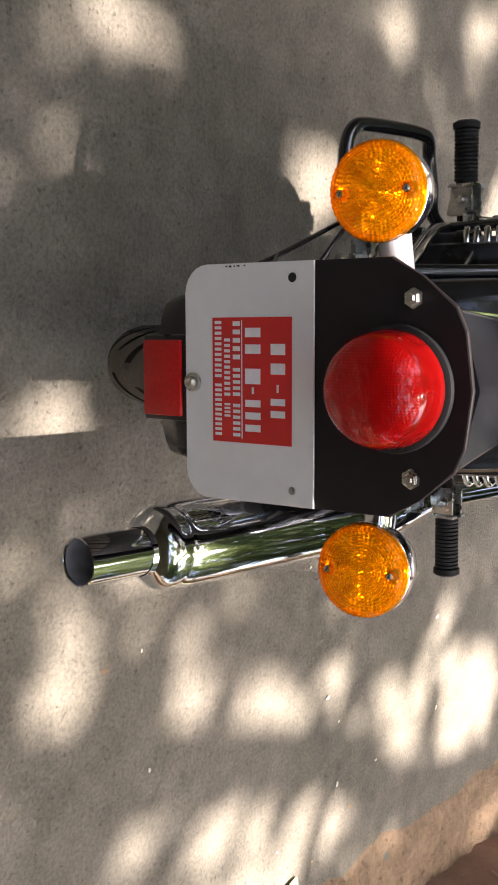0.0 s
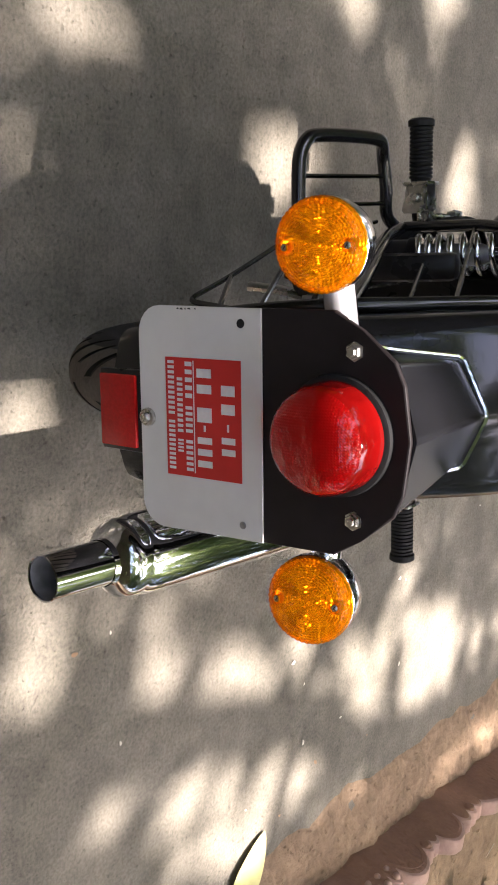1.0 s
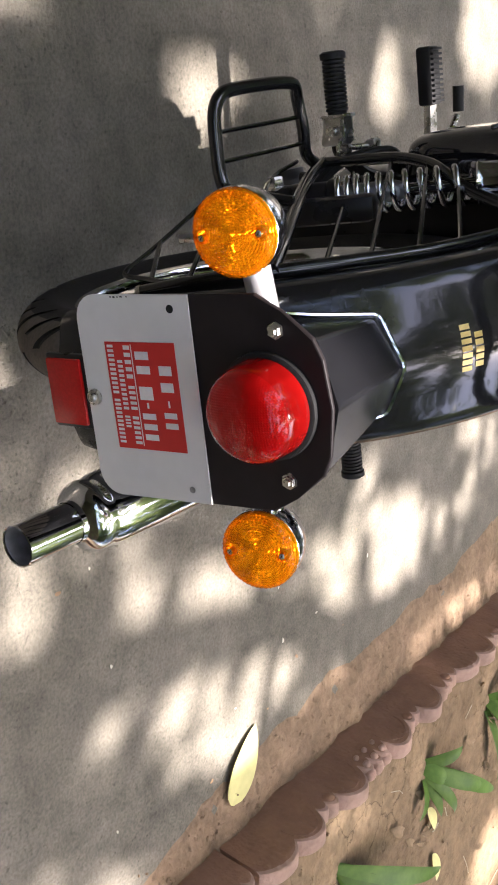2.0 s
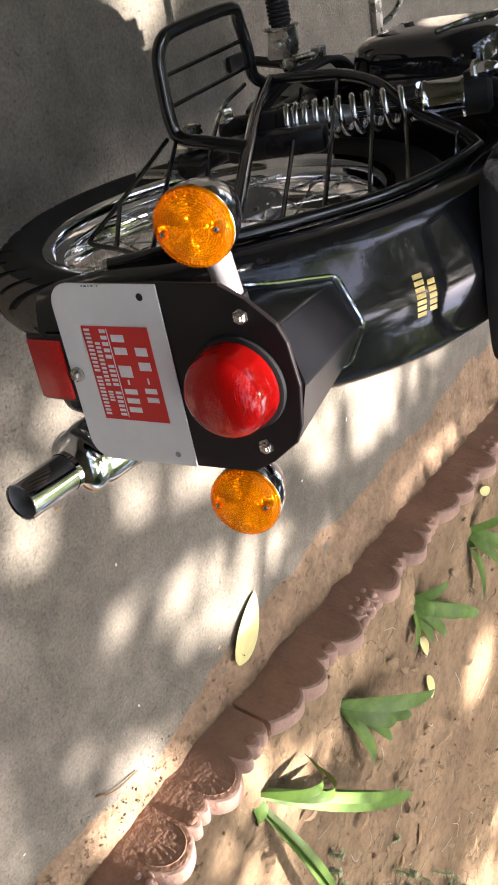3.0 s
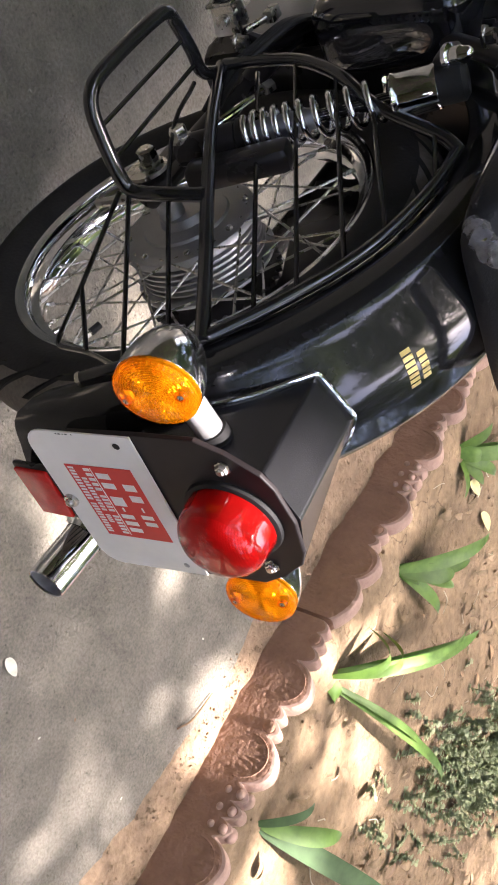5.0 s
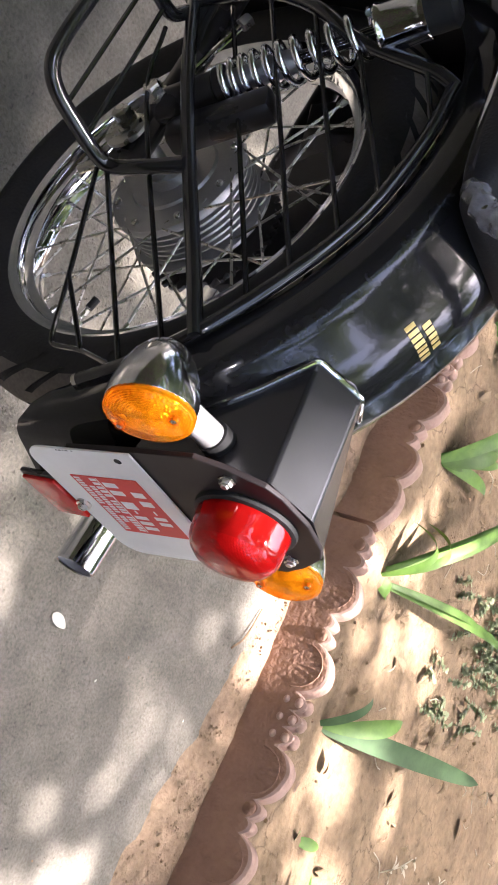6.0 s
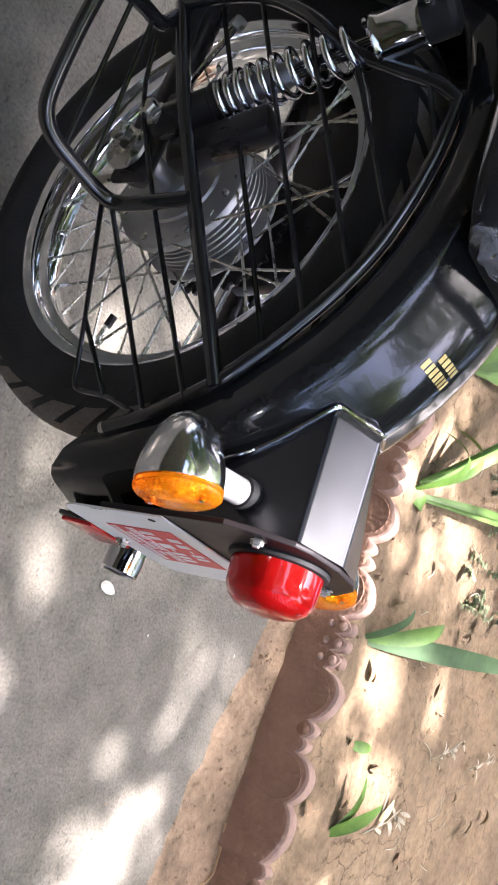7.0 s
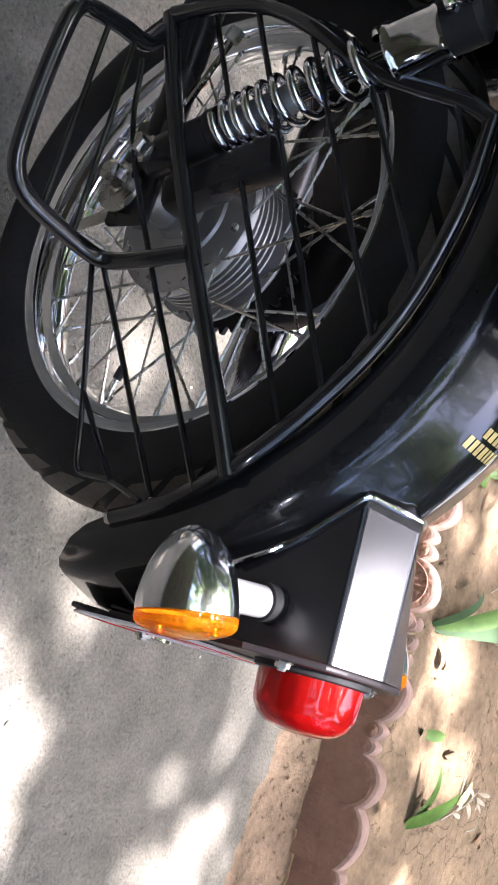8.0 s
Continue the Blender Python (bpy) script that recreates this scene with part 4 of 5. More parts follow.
rail_line = [(-0.125, 0.62, 0.868), (-0.122, 0.46, 0.872), (-0.119, 0.37, 0.878), (-0.1145, 0.324, 0.885), (-0.110, 0.290, 0.913), (-0.095, 0.276, 0.945), (-0.04, 0.270, 0.968), (0.04, 0.270, 0.970), (0.1, 0.276, 0.955),
             (0.140, 0.290, 0.913), (0.150, 0.324, 0.885), (0.155, 0.42, 0.868)]
grab = part("grab_rail", curve_tube(rail_line, 0.009, 12), M_CHROME, bike, "chrome grab rail in clear wrapping")
path_ = smooth_path(rail_line[3:11], 9)
b = tube(path_, [0.0125 + 0.003 * noise.noise((k * 0.8, 2.0, 0)) for k in range(len(path_))], 18)
for v in b.verts:
    v.co += 0.0035 * noise.noise_vector(v.co * 80)
part("wrapping", b, M_SLEEVE, grab, "crumpled clear plastic wrapping", angle=180)
plate_b = part("rail_bracket", block(0.036, 0.085, 0.006, (-0.121, 0.375, 0.886), 0.002, turn=pose(0, 0, 0, 0, 0, 4)), M_BLACK_SATIN, grab, "black bracket plate")
for x, y in ((-0.119, 0.346), (-0.122, 0.402)):
    part("rail_screw", revolve([(0.0, 0.009), (0.005, 0.009), (0.0075, 0.006), (0.0080, 0.002), (0.011, 0.0015), (0.011, 0.0)], 16, "z", m=pose(x, y, 0.889)), M_STEEL, plate_b)
box_b = bmesh.new()
bmesh.ops.create_uvsphere(box_b, u_segments=40, v_segments=24, radius=1.0)
for v in box_b.verts:
    c = [math.copysign(abs(q) ** 0.45, q) for q in v.co]
    v.co = Vector((-0.150 + 0.058 * c[0], 0.785 + 0.100 * c[1], 0.640 + 0.120 * c[2]))
right_b = box_b.copy()
bmesh.ops.transform(right_b, matrix=Matrix.Diagonal((-1, 1, 1, 1)), verts=right_b.verts)
box_side = part("side_box", box_b, M_BLACK, bike, "gloss black side tool box", angle=60)
part("side_box", right_b, M_BLACK, bike, "gloss black side tool box", angle=60)
part("box_lid_strip", curve_tube([(-0.204, 0.710, 0.668), (-0.209, 0.75, 0.700), (-0.207, 0.80, 0.722), (-0.202, 0.86, 0.720)], 0.0045, 8), M_BLACK, box_side, "raised black seam")
part("box_hinge", tube([(-0.190, 0.700, 0.612), (-0.190, 0.715, 0.660)], 0.008, 10), M_BLACK_SATIN, box_side)
part("frame_tube", curve_tube([(-0.118, 0.62, 0.822), (-0.122, 0.68, 0.826), (-0.125, 0.75, 0.83), (-0.12, 0.95, 0.80)], 0.014, 12), M_BLACK_SATIN, bike, "black frame tube")
part("frame_tube", curve_tube([(0.118, 0.62, 0.822), (0.122, 0.68, 0.826), (0.125, 0.75, 0.83), (0.12, 0.95, 0.80)], 0.014, 12), M_BLACK_SATIN, bike, "black frame tube")
part("frame_tube", curve_tube([(-0.122, 0.64, 0.825), (-0.130, 0.70, 0.72), (-0.125, 0.78, 0.55), (-0.12, 0.86, 0.42)], 0.013, 12), M_BLACK_SATIN, bike)
part("frame_nut", revolve([(0.0, 0.0), (0.010, 0.0), (0.011, 0.003), (0.011, 0.011), (0.015, 0.012), (0.015, 0.015), (0.0, 0.015)], 6, "z", m=pose(-0.158, 0.640, 0.812, 180, 0, 0)), M_STEEL, bike, "dull plated nut")
part("lug", block(0.05, 0.045, 0.022, (-0.150, 0.585, 0.772), 0.005), M_BLACK_SATIN, bike)
part("acorn_nut", revolve([(0.0, 0.034), (0.004, 0.033), (0.0075, 0.029), (0.0085, 0.023), (0.0105, 0.0205), (0.0115, 0.018), (0.0115, 0.006), (0.0165, 0.005), (0.0170, 0.0)], 24, "z", m=pose(-0.170, 0.572, 0.779, 6, -12, 0)), M_CHROME, bike, "chrome domed nut on a washer")
eng = part("engine", block(0.22, 0.42, 0.30, (0.0, 1.02, 0.36), 0.05), M_BLACK_SATIN, bike, "dark engine and gearbox casing")
part("gearbox_cover", revolve([(0.0, -0.035), (0.06, -0.033), (0.085, -0.02), (0.09, 0.0)], 36, "x", m=pose(-0.115, 0.88, 0.38)), M_ALLOY, eng)
part("air_box", block(0.23, 0.20, 0.32, (0.02, 0.92, 0.68), 0.02), M_BLACK_SATIN, bike, "black air filter box")
part("inner_guard", block(0.20, 0.02, 0.40, (0.0, 0.80, 0.62), 0.01), M_BLACK_SATIN, bike)
for k, (r, dz) in enumerate(((0.0055, 0.0), (0.005, 0.012), (0.0045, -0.01))):
    part("cable", curve_tube([(-0.145, 0.80, 0.47 + dz), (-0.185, 0.70, 0.50 + dz), (-0.188, 0.64, 0.49 + dz), (-0.172, 0.60, 0.455 + dz), (-0.13, 0.58, 0.41 + dz)], r, 8), M_RUBBER, bike)

# --- centre stand
for side in (-1, 1):
    foot = 0.006 if side < 0 else -0.008
    leg = part("stand_leg", curve_tube([(side * 0.085, 1.19, 0.27), (side * 0.100, 1.18, 0.14), (side * 0.120, 1.17, 0.03 + foot)], 0.011, 10), M_BLACK_SATIN, bike, "black centre stand leg")
    part("stand_foot", block(0.035, 0.09, 0.012, (side * 0.122, 1.16, 0.012 + foot), 0.004), M_BLACK_SATIN, leg)
part("stand_bar", tube([(-0.095, 1.185, 0.20), (0.095, 1.185, 0.20)], 0.009, 10), M_BLACK_SATIN, bike)

# ---------------------------------------------------------------- garden edging
UNIT = 1.10


def edging_unit():
    """One moulded block: arches, small bumps and a pair of knobs along its top, in relief on its face."""
    feats = [(-0.526, 0.022, 0.034), (-0.484, 0.024, 0.040), (-0.440, 0.026, 0.044), (-0.345, 0.066, 0.066), (-0.262, 0.022, 0.034), (-0.222, 0.024, 0.040), (-0.135, 0.068, 0.070), (-0.044, 0.024, 0.046), (0.0, 0.022, 0.050),
             (0.044, 0.024, 0.046), (0.135, 0.068, 0.070), (0.222, 0.024, 0.040), (0.262, 0.022, 0.034), (0.345, 0.066, 0.066), (0.470, 0.082, 0.058)]
    top = []
    n = 300
    for k in range(n + 1):
        y = -0.545 + 1.090 * k / n
        z = 0.108
        for c, w, hgt in feats:
            u = (y - c) / w
            if abs(u) < 1:
                lean = 0.16 * u * (1 if c < 0 else -1)
                z = max(z, 0.108 + hgt * (math.sqrt(1 - u * u) + lean * (1 - u * u)))
        top.append((y, z + 0.0015 * noise.noise((y * 30, 0.3, 0))))
    b = bmesh.new()
    cols = []
    for y, z in top:
        zf = z - 0.008
        near_ = min(feats, key=lambda q: abs(y - q[0]) / q[1])
        line = [(0.17 * zf * k / 12, zf * k / 12) for k in range(13)] + [(0.17 * z + 0.003, z), (0.17 * z + 0.010, z + 0.002), (0.17 * z + 0.040, z), (0.17 * z + 0.050, z - 0.008), (0.088, z - 0.04), (0.090, 0.0)]
        col = []
        for k, (yy, zz) in enumerate(line):
            if k <= 12 and near_[2] > 0.051:
                dy, dz = (y - near_[0]) / near_[1], (zz - 0.066) / 0.11
                rr = math.hypot(dy, dz)
                if dz > 0 and 0.25 < rr < 0.95:
                    yy -= 0.0020 * math.cos(16 * math.atan2(dz, dy)) * math.sin(math.pi * (rr - 0.25) / 0.7)
            col.append(b.verts.new((y, yy + 0.0022 * noise.noise((y * 14, zz * 20, 2.2)), zz)))
        cols.append(col)
    for a, c in zip(cols[:-1], cols[1:]):
        for k in range(len(a) - 1):
            # upward faces take the crest colour, painted as if sunlit
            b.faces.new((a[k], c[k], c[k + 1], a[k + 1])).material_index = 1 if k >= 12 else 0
    b.faces.new(cols[0])
    b.faces.new(cols[-1][::-1])
    reliefs = []
    for c, w, hgt in feats:
        if hgt > 0.06:
            r_ = tube([(c + w * 0.84 * math.cos(math.pi * q / 14), 0.17 * (0.096 + 0.060 * math.sin(math.pi * q / 14)), 0.096 + 0.060 * math.sin(math.pi * q / 14)) for q in range(15)], 0.0024, 6)
            reliefs.append(("shell_relief", r_))
        elif hgt > 0.045 and w < 0.03:
            for yy, zz, rr in ((0.025, 0.136, 0.013), (0.050, 0.148, 0.019), (0.018, 0.104, 0.010)):
                r_ = bmesh.new()
                bmesh.ops.create_uvsphere(r_, u_segments=12, v_segments=8, radius=rr, matrix=Matrix.Translation((c, yy, zz)) @ Matrix.Diagonal((1, 1, 0.85, 1)))
                reliefs.append(("knob", r_))
        elif hgt == 0.040:
            r_ = bmesh.new()
            bmesh.ops.create_uvsphere(r_, u_segments=12, v_segments=8, radius=0.014, matrix=Matrix.Translation((c, 0.021, 0.122)) @ Matrix.Diagonal((1.2, 0.6, 1.2, 1)))
            reliefs.append(("boss", r_))
    unit = thing("garden_edging", mesh_of("garden_edging", b, M_EDGING, 40), None, "dusty terracotta garden edging block with a scalloped top", "edging", "edging along the bed")
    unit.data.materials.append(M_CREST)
    for name_, r_ in reliefs:
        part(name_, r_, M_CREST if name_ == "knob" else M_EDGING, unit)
    return unit


unit = edging_unit()
for k in range(-3, 5):
    y0 = 0.662 + UNIT * (k + 0.5)
    x0, x1 = base_x(y0 - UNIT / 2), base_x(y0 + UNIT / 2)
    turn = math.degrees(math.atan2(x1 - x0, UNIT)) + (random.random() - 0.5) * 1.0
    place = pose(base_x(y0) - (0.012 if k == 0 else 0.0) + 0.006 * (random.random() - 0.5), y0 + (0.004 if k == 0 else 0.011 if k < -1 else 0.0), -0.003 * random.random(), 0, 0, -90 - turn)
    if k == -3:
        unit.matrix_basis = place
    else:
        copy_thing(unit, place)
# ---------------------------------------------------------------- plants and litter


def blade(bm, root, tip_, width, sag=0.3, fold=0.25, n=10, wide_at=0.4, blunt=0.7):
    """A long leaf, folded along its rib, that rises from its root and bends over to its tip."""
    root, tip_ = Vector(root), Vector(tip_)
    d = tip_ - root
    side = d.cross(Vector((0, 0, 1))).normalized()
    rows = []
    for k in range(n + 1):
        f = k / n
        c = root + d * f + Vector((0, 0, sag * d.length * 4 * f * (1 - f) * 0.5))
        w = width * 0.5 * (math.sin(math.pi * min(1.0, f ** (math.log(0.5) / math.log(wide_at)))) ** blunt + 0.12 * (1 - f)) + 0.0006
        rows.append([bm.verts.new(c - side * w + Vector((0, 0, fold * w))), bm.verts.new(c), bm.verts.new(c + side * w + Vector((0, 0, fold * w)))])
    for a, b in zip(rows[:-1], rows[1:]):
        for k in range(2):
            bm.faces.new((a[k], a[k + 1], b[k + 1], b[k]))
    return bm


def lily(at, blades, label, mat=M_GREEN, blunt=0.7):
    """A small tuft of strap leaves: (dx, dy, dz, width, sag) each."""
    base = tagged(new("strap_leaf_plant"), label, "plant", "plants in the bed")
    base.matrix_basis = pose(*at)
    for dx, dy, dz, w, sag in blades:
        part("leaf", blade(bmesh.new(), (random.uniform(-0.01, 0.01), random.uniform(-0.01, 0.01), -0.02), (dx, dy, dz), w, sag, 0.25, 14, 0.45, blunt), mat, base, angle=60)
    return base


lily((1.66, 0.62, 0.075), [(0.58, 0.60, 0.15, 0.060, 0.16), (0.46, 0.52, 0.15, 0.030, 0.26), (1.08, 0.24, 0.05, 0.032, 0.20), (0.70, 0.17, 0.08, 0.022, 0.24), (0.06, 0.22, 0.02, 0.030, 1.1), (0.16, 0.27, 0.02, 0.028, 0.9), (0.10, -0.02, 0.0, 0.05, 0.5)],
     "green plant with long arching strap leaves in dry soil")
dull_plant = lily((1.66, 0.17, 0.075), [(0.84, 0.16, 0.20, 0.056, 0.05), (0.09, 0.14, 0.08, 0.028, 0.4)], "dull green plant with one broad drooping leaf", M_DULL_GREEN, 0.4)
part("leaf", blade(bmesh.new(), (0.03, 0.01, 0.0), (0.30, 0.15, 0.10), 0.050, 0.25, 0.25, 14, 0.5), M_GREEN, dull_plant, "fresh yellow-green leaf", angle=60)
lily((1.76, 1.08, 0.075), [(0.28, 0.28, 0.10, 0.05, 0.2), (0.38, 0.10, 0.03, 0.042, 0.25), (0.20, 0.16, 0.10, 0.06, 0.25), (0.24, 0.38, 0.14, 0.05, 0.25), (0.14, 0.06, 0.03, 0.04, 0.3), (0.34, 0.20, 0.06, 0.04, 0.2)], "low green plant with pointed leaves")
lily((1.80, 1.62, 0.075), [(0.30, 0.36, 0.10, 0.05, 0.2), (0.20, 0.04, 0.05, 0.045, 0.2), (-0.02, 0.14, 0.08, 0.05, 0.3), (0.12, -0.10, 0.04, 0.045, 0.3), (0.16, 0.20, 0.12, 0.05, 0.3), (0.26, 0.14, 0.05, 0.04, 0.3), (0.06, 0.05, 0.06, 0.05, 0.4)], "low green plant with pointed leaves")
lily((1.86, 2.15, 0.075), [(0.30, 0.28, 0.12, 0.05, 0.2), (0.34, -0.02, 0.05, 0.045, 0.2), (-0.04, 0.15, 0.12, 0.05, 0.3), (0.20, 0.20, 0.14, 0.045, 0.3), (0.14, 0.04, 0.06, 0.05, 0.3), (0.24, 0.10, 0.08, 0.04, 0.25)], "low green plant with pointed leaves")
lily((1.80, -0.36, 0.075), [(0.10, 0.14, 0.10, 0.05, 0.2), (0.02, 0.20, 0.06, 0.04, 0.3)], "small green seedling in dry soil")
lily((1.80, -0.10, 0.078), [(0.09, 0.01, 0.02, 0.03, 0.2), (-0.05, 0.02, 0.015, 0.02, 0.1)], "small green seedling in dry soil")


def flat_leaf(root, tip_, width, mat, label, curl=0.10, name="fallen_leaf"):
    bm = blade(bmesh.new(), (0, 0, 0), Vector(tip_) - Vector(root), width, curl, 0.08, 14)
    return thing(name, bm, mat, label, "leaf", at=pose(*root), angle=60)


flat_leaf((1.325, 0.742, 0.012), (1.175, 0.868, 0.006), 0.098, M_YELLOW_LEAF, "pale yellow fallen leaf lying on the path", 0.02)
flat_leaf((0.612, -0.003, 0.004), (0.660, -0.010, 0.004), 0.020, M_PALE_LEAF, "small pale dry leaf on the concrete", 0.1)
for x, y, a, ln in ((1.96, 1.63, 0.3, 0.11), (2.17, 1.66, 0.1, 0.12), (1.73, 2.24, 1.0, 0.10), (2.12, -0.27, 0.9, 0.09)):
    flat_leaf((x, y, 0.092), (x + ln * math.cos(a), y + ln * math.sin(a), 0.100), ln * 0.36, M_YELLOW_LEAF, "pale yellow fallen leaf on the soil", 0.15)
bm = tube(smooth_path([(1.218, 0.190, 0.006), (1.250, 0.235, 0.010), (1.275, 0.320, 0.007)], 6), 0.0025, 6)
thing("twig", bm, M_DRY_LEAF, "thin curved dry twig on the mortar strip", "twig")
bm = tube(smooth_path([(1.335, -0.54, 0.013), (1.378, -0.50, 0.018), (1.380, -0.44, 0.016), (1.364, -0.38, 0.014)], 6), 0.0045, 6)
thing("twig", bm, M_DRY_LEAF, "thick curved dry twig beside the edging", "twig")
for k in range(20):
    x, y = random.uniform(1.55, 3.6), random.uniform(-0.6, 2.6)
    a, ln = random.uniform(0, 6.28), random.uniform(0.03, 0.085)
    flat_leaf((x, y, 0.088), (x + ln * math.cos(a), y + ln * math.sin(a), 0.092), ln * 0.4, M_DRY_LEAF, "curled brown dry leaf on the soil", 0.25)
for k in range(26):
    x, y = random.uniform(0.35, 1.36), random.uniform(-0.5, 1.9)
    a, ln = random.uniform(0, 6.28), random.uniform(0.006, 0.016)
    flat_leaf((x, y, 0.003), (x + ln * math.cos(a), y + ln * math.sin(a), 0.004), ln * 0.45, M_PALE_LEAF if k % 3 else M_DRY_LEAF, "tiny dry leaf scrap on the concrete", 0.1, "leaf_scrap")
bm = bmesh.new()
for k in range(460):
    s_ = random.gauss(0, 0.42)
    x, y = 3.35 + s_, 1.25 + 0.55 * s_ + random.gauss(0, 0.17)
    stem_h = 0.8 * random.uniform(0.05, 0.16)
    lean_ = (random.uniform(-0.06, 0.06), random.uniform(-0.06, 0.06))
    tube([(x, y, 0.06), (x + lean_[0] * 0.5, y + lean_[1] * 0.5, 0.06 + stem_h * 0.6), (x + lean_[0], y + lean_[1], 0.06 + stem_h)], 0.0014, 4, bm=bm)
    for q in range(32):
        f = random.uniform(0.2, 1.0)
        a, ln = random.uniform(0, 6.28), random.uniform(0.010, 0.024)
        c = (x + lean_[0] * f, y + lean_[1] * f, 0.06 + stem_h * f)
        blade(bm, c, (c[0] + ln * math.cos(a), c[1] + ln * math.sin(a), c[2] + ln * random.uniform(-0.2, 0.5)), ln * 0.8, 0.15, 0.1, 3)
thing("weeds", bm, M_WEED, "low grey-green weeds with tiny leaves on the soil", "weeds", kind="stuff", angle=60)
for px_, py_ in ((2.54, 0.01), (2.95, 0.03), (2.15, -0.27)):
    bm = bmesh.new()
    tube([(px_ - 0.12, py_ - 0.05, 0.09), (px_, py_, 0.105), (px_ + 0.12, py_ + 0.05, 0.095)], 0.0022, 6, bm=bm)
    for q in range(9):
        f = random.uniform(-0.1, 0.12)
        a = random.uniform(0, 6.28)
        blade(bm, (px_ + f, py_ + f * 0.4, 0.10), (px_ + f + 0.05 * math.cos(a), py_ + f * 0.4 + 0.05 * math.sin(a), 0.10 + random.uniform(0.0, 0.03)), 0.012, 0.2, 0.2, 4)
    thing("dry_sprig", bm, M_STRAW, "dry straw-coloured weed sprig on the soil", "weed", angle=60)

# dry leaf litter and bark scraps trodden into the soil
bm = bmesh.new()
for k in range(420):
    x = 1.75 + 2.0 * random.random() ** 0.8
    y = random.uniform(-0.3, 3.2)
    if noise.noise((x * 1.6, y * 1.6, 7.0)) < -0.05 and k % 4:
        continue
    a, ln = random.gauss(0.9, 0.7), random.uniform(0.02, 0.075)
    blade(bm, (x, y, 0.084), (x + ln * math.cos(a), y + ln * math.sin(a), 0.086 + random.uniform(0, 0.014)), ln * random.uniform(0.25, 0.55), 0.3, random.uniform(0.2, 0.9), 5)
thing("leaf_litter", bm, M_LITTER, "brown dry leaf litter and scraps on the soil", "leaf litter", kind="stuff", angle=60)
bm = bmesh.new()
for k in range(90):
    x, y = 1.7 + 2.0 * random.random(), random.uniform(-0.4, 3.2)
    a, ln = random.gauss(1.0, 0.9), random.uniform(0.03, 0.13)
    c = Vector((x, y, 0.088))
    d = Vector((math.cos(a), math.sin(a), 0.0)) * ln
    bend_ = Vector((-d.y, d.x, 0)) * random.uniform(-0.25, 0.25)
    tube(smooth_path([c, c + d * 0.5 + bend_ + Vector((0, 0, 0.006)), c + d], 4), random.uniform(0.0010, 0.0024), 5, bm=bm)
thing("fallen_twigs", bm, M_STRAW, "thin pale dry twigs and stalks on the soil", "twigs", kind="stuff", angle=60)

# crumbs of mortar and earth along the foot of the edging and over the bed
bm = bmesh.new()
for k in range(420):
    y = random.uniform(-0.8, 3.0)
    if k % 7:
        x, z, size = base_x(y) - abs(random.gauss(0, 0.06)) - 0.004, 0.012, random.uniform(0.0015, 0.0055)
    else:
        x, z, size = base_x(y) + random.uniform(0.12, 1.8), 0.086, random.uniform(0.004, 0.014)
    made = bmesh.ops.create_icosphere(bm, subdivisions=1, radius=size, matrix=Matrix.Translation((x, y, z)) @ pose(0, 0, 0, random.uniform(0, 90), random.uniform(0, 90), 0) @ Matrix.Diagonal((1, random.uniform(0.6, 1), random.uniform(0.5, 0.9), 1)))
    for v in made["verts"]:
        v.co += 0.25 * size * noise.noise_vector(v.co * 170)
thing("crumbs", bm, M_BAND, "small crumbs of mortar and earth on the ground", "gravel", kind="stuff", angle=20)

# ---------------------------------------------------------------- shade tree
# leaves of the unseen crown are left out where sunlight should land
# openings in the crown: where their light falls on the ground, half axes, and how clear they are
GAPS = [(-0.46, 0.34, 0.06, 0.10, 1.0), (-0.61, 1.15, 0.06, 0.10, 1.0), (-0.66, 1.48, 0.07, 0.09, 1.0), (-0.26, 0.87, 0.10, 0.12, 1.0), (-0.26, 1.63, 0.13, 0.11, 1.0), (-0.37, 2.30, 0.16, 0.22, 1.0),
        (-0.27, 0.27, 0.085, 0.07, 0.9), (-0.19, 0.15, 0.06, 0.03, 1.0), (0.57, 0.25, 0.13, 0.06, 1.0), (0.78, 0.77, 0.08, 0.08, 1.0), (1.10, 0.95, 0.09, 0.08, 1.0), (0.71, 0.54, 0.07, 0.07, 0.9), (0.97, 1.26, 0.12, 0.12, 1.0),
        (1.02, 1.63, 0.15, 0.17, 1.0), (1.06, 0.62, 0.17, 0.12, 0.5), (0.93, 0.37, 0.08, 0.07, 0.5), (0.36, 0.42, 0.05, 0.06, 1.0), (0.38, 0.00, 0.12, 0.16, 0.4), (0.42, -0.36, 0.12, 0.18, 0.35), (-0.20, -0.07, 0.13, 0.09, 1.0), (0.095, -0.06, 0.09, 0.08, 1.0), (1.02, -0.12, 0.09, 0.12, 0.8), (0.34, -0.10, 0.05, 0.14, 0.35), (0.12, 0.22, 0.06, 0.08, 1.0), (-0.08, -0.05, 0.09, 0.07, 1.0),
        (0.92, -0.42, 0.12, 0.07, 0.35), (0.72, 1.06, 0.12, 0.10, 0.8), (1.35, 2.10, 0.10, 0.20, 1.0)]
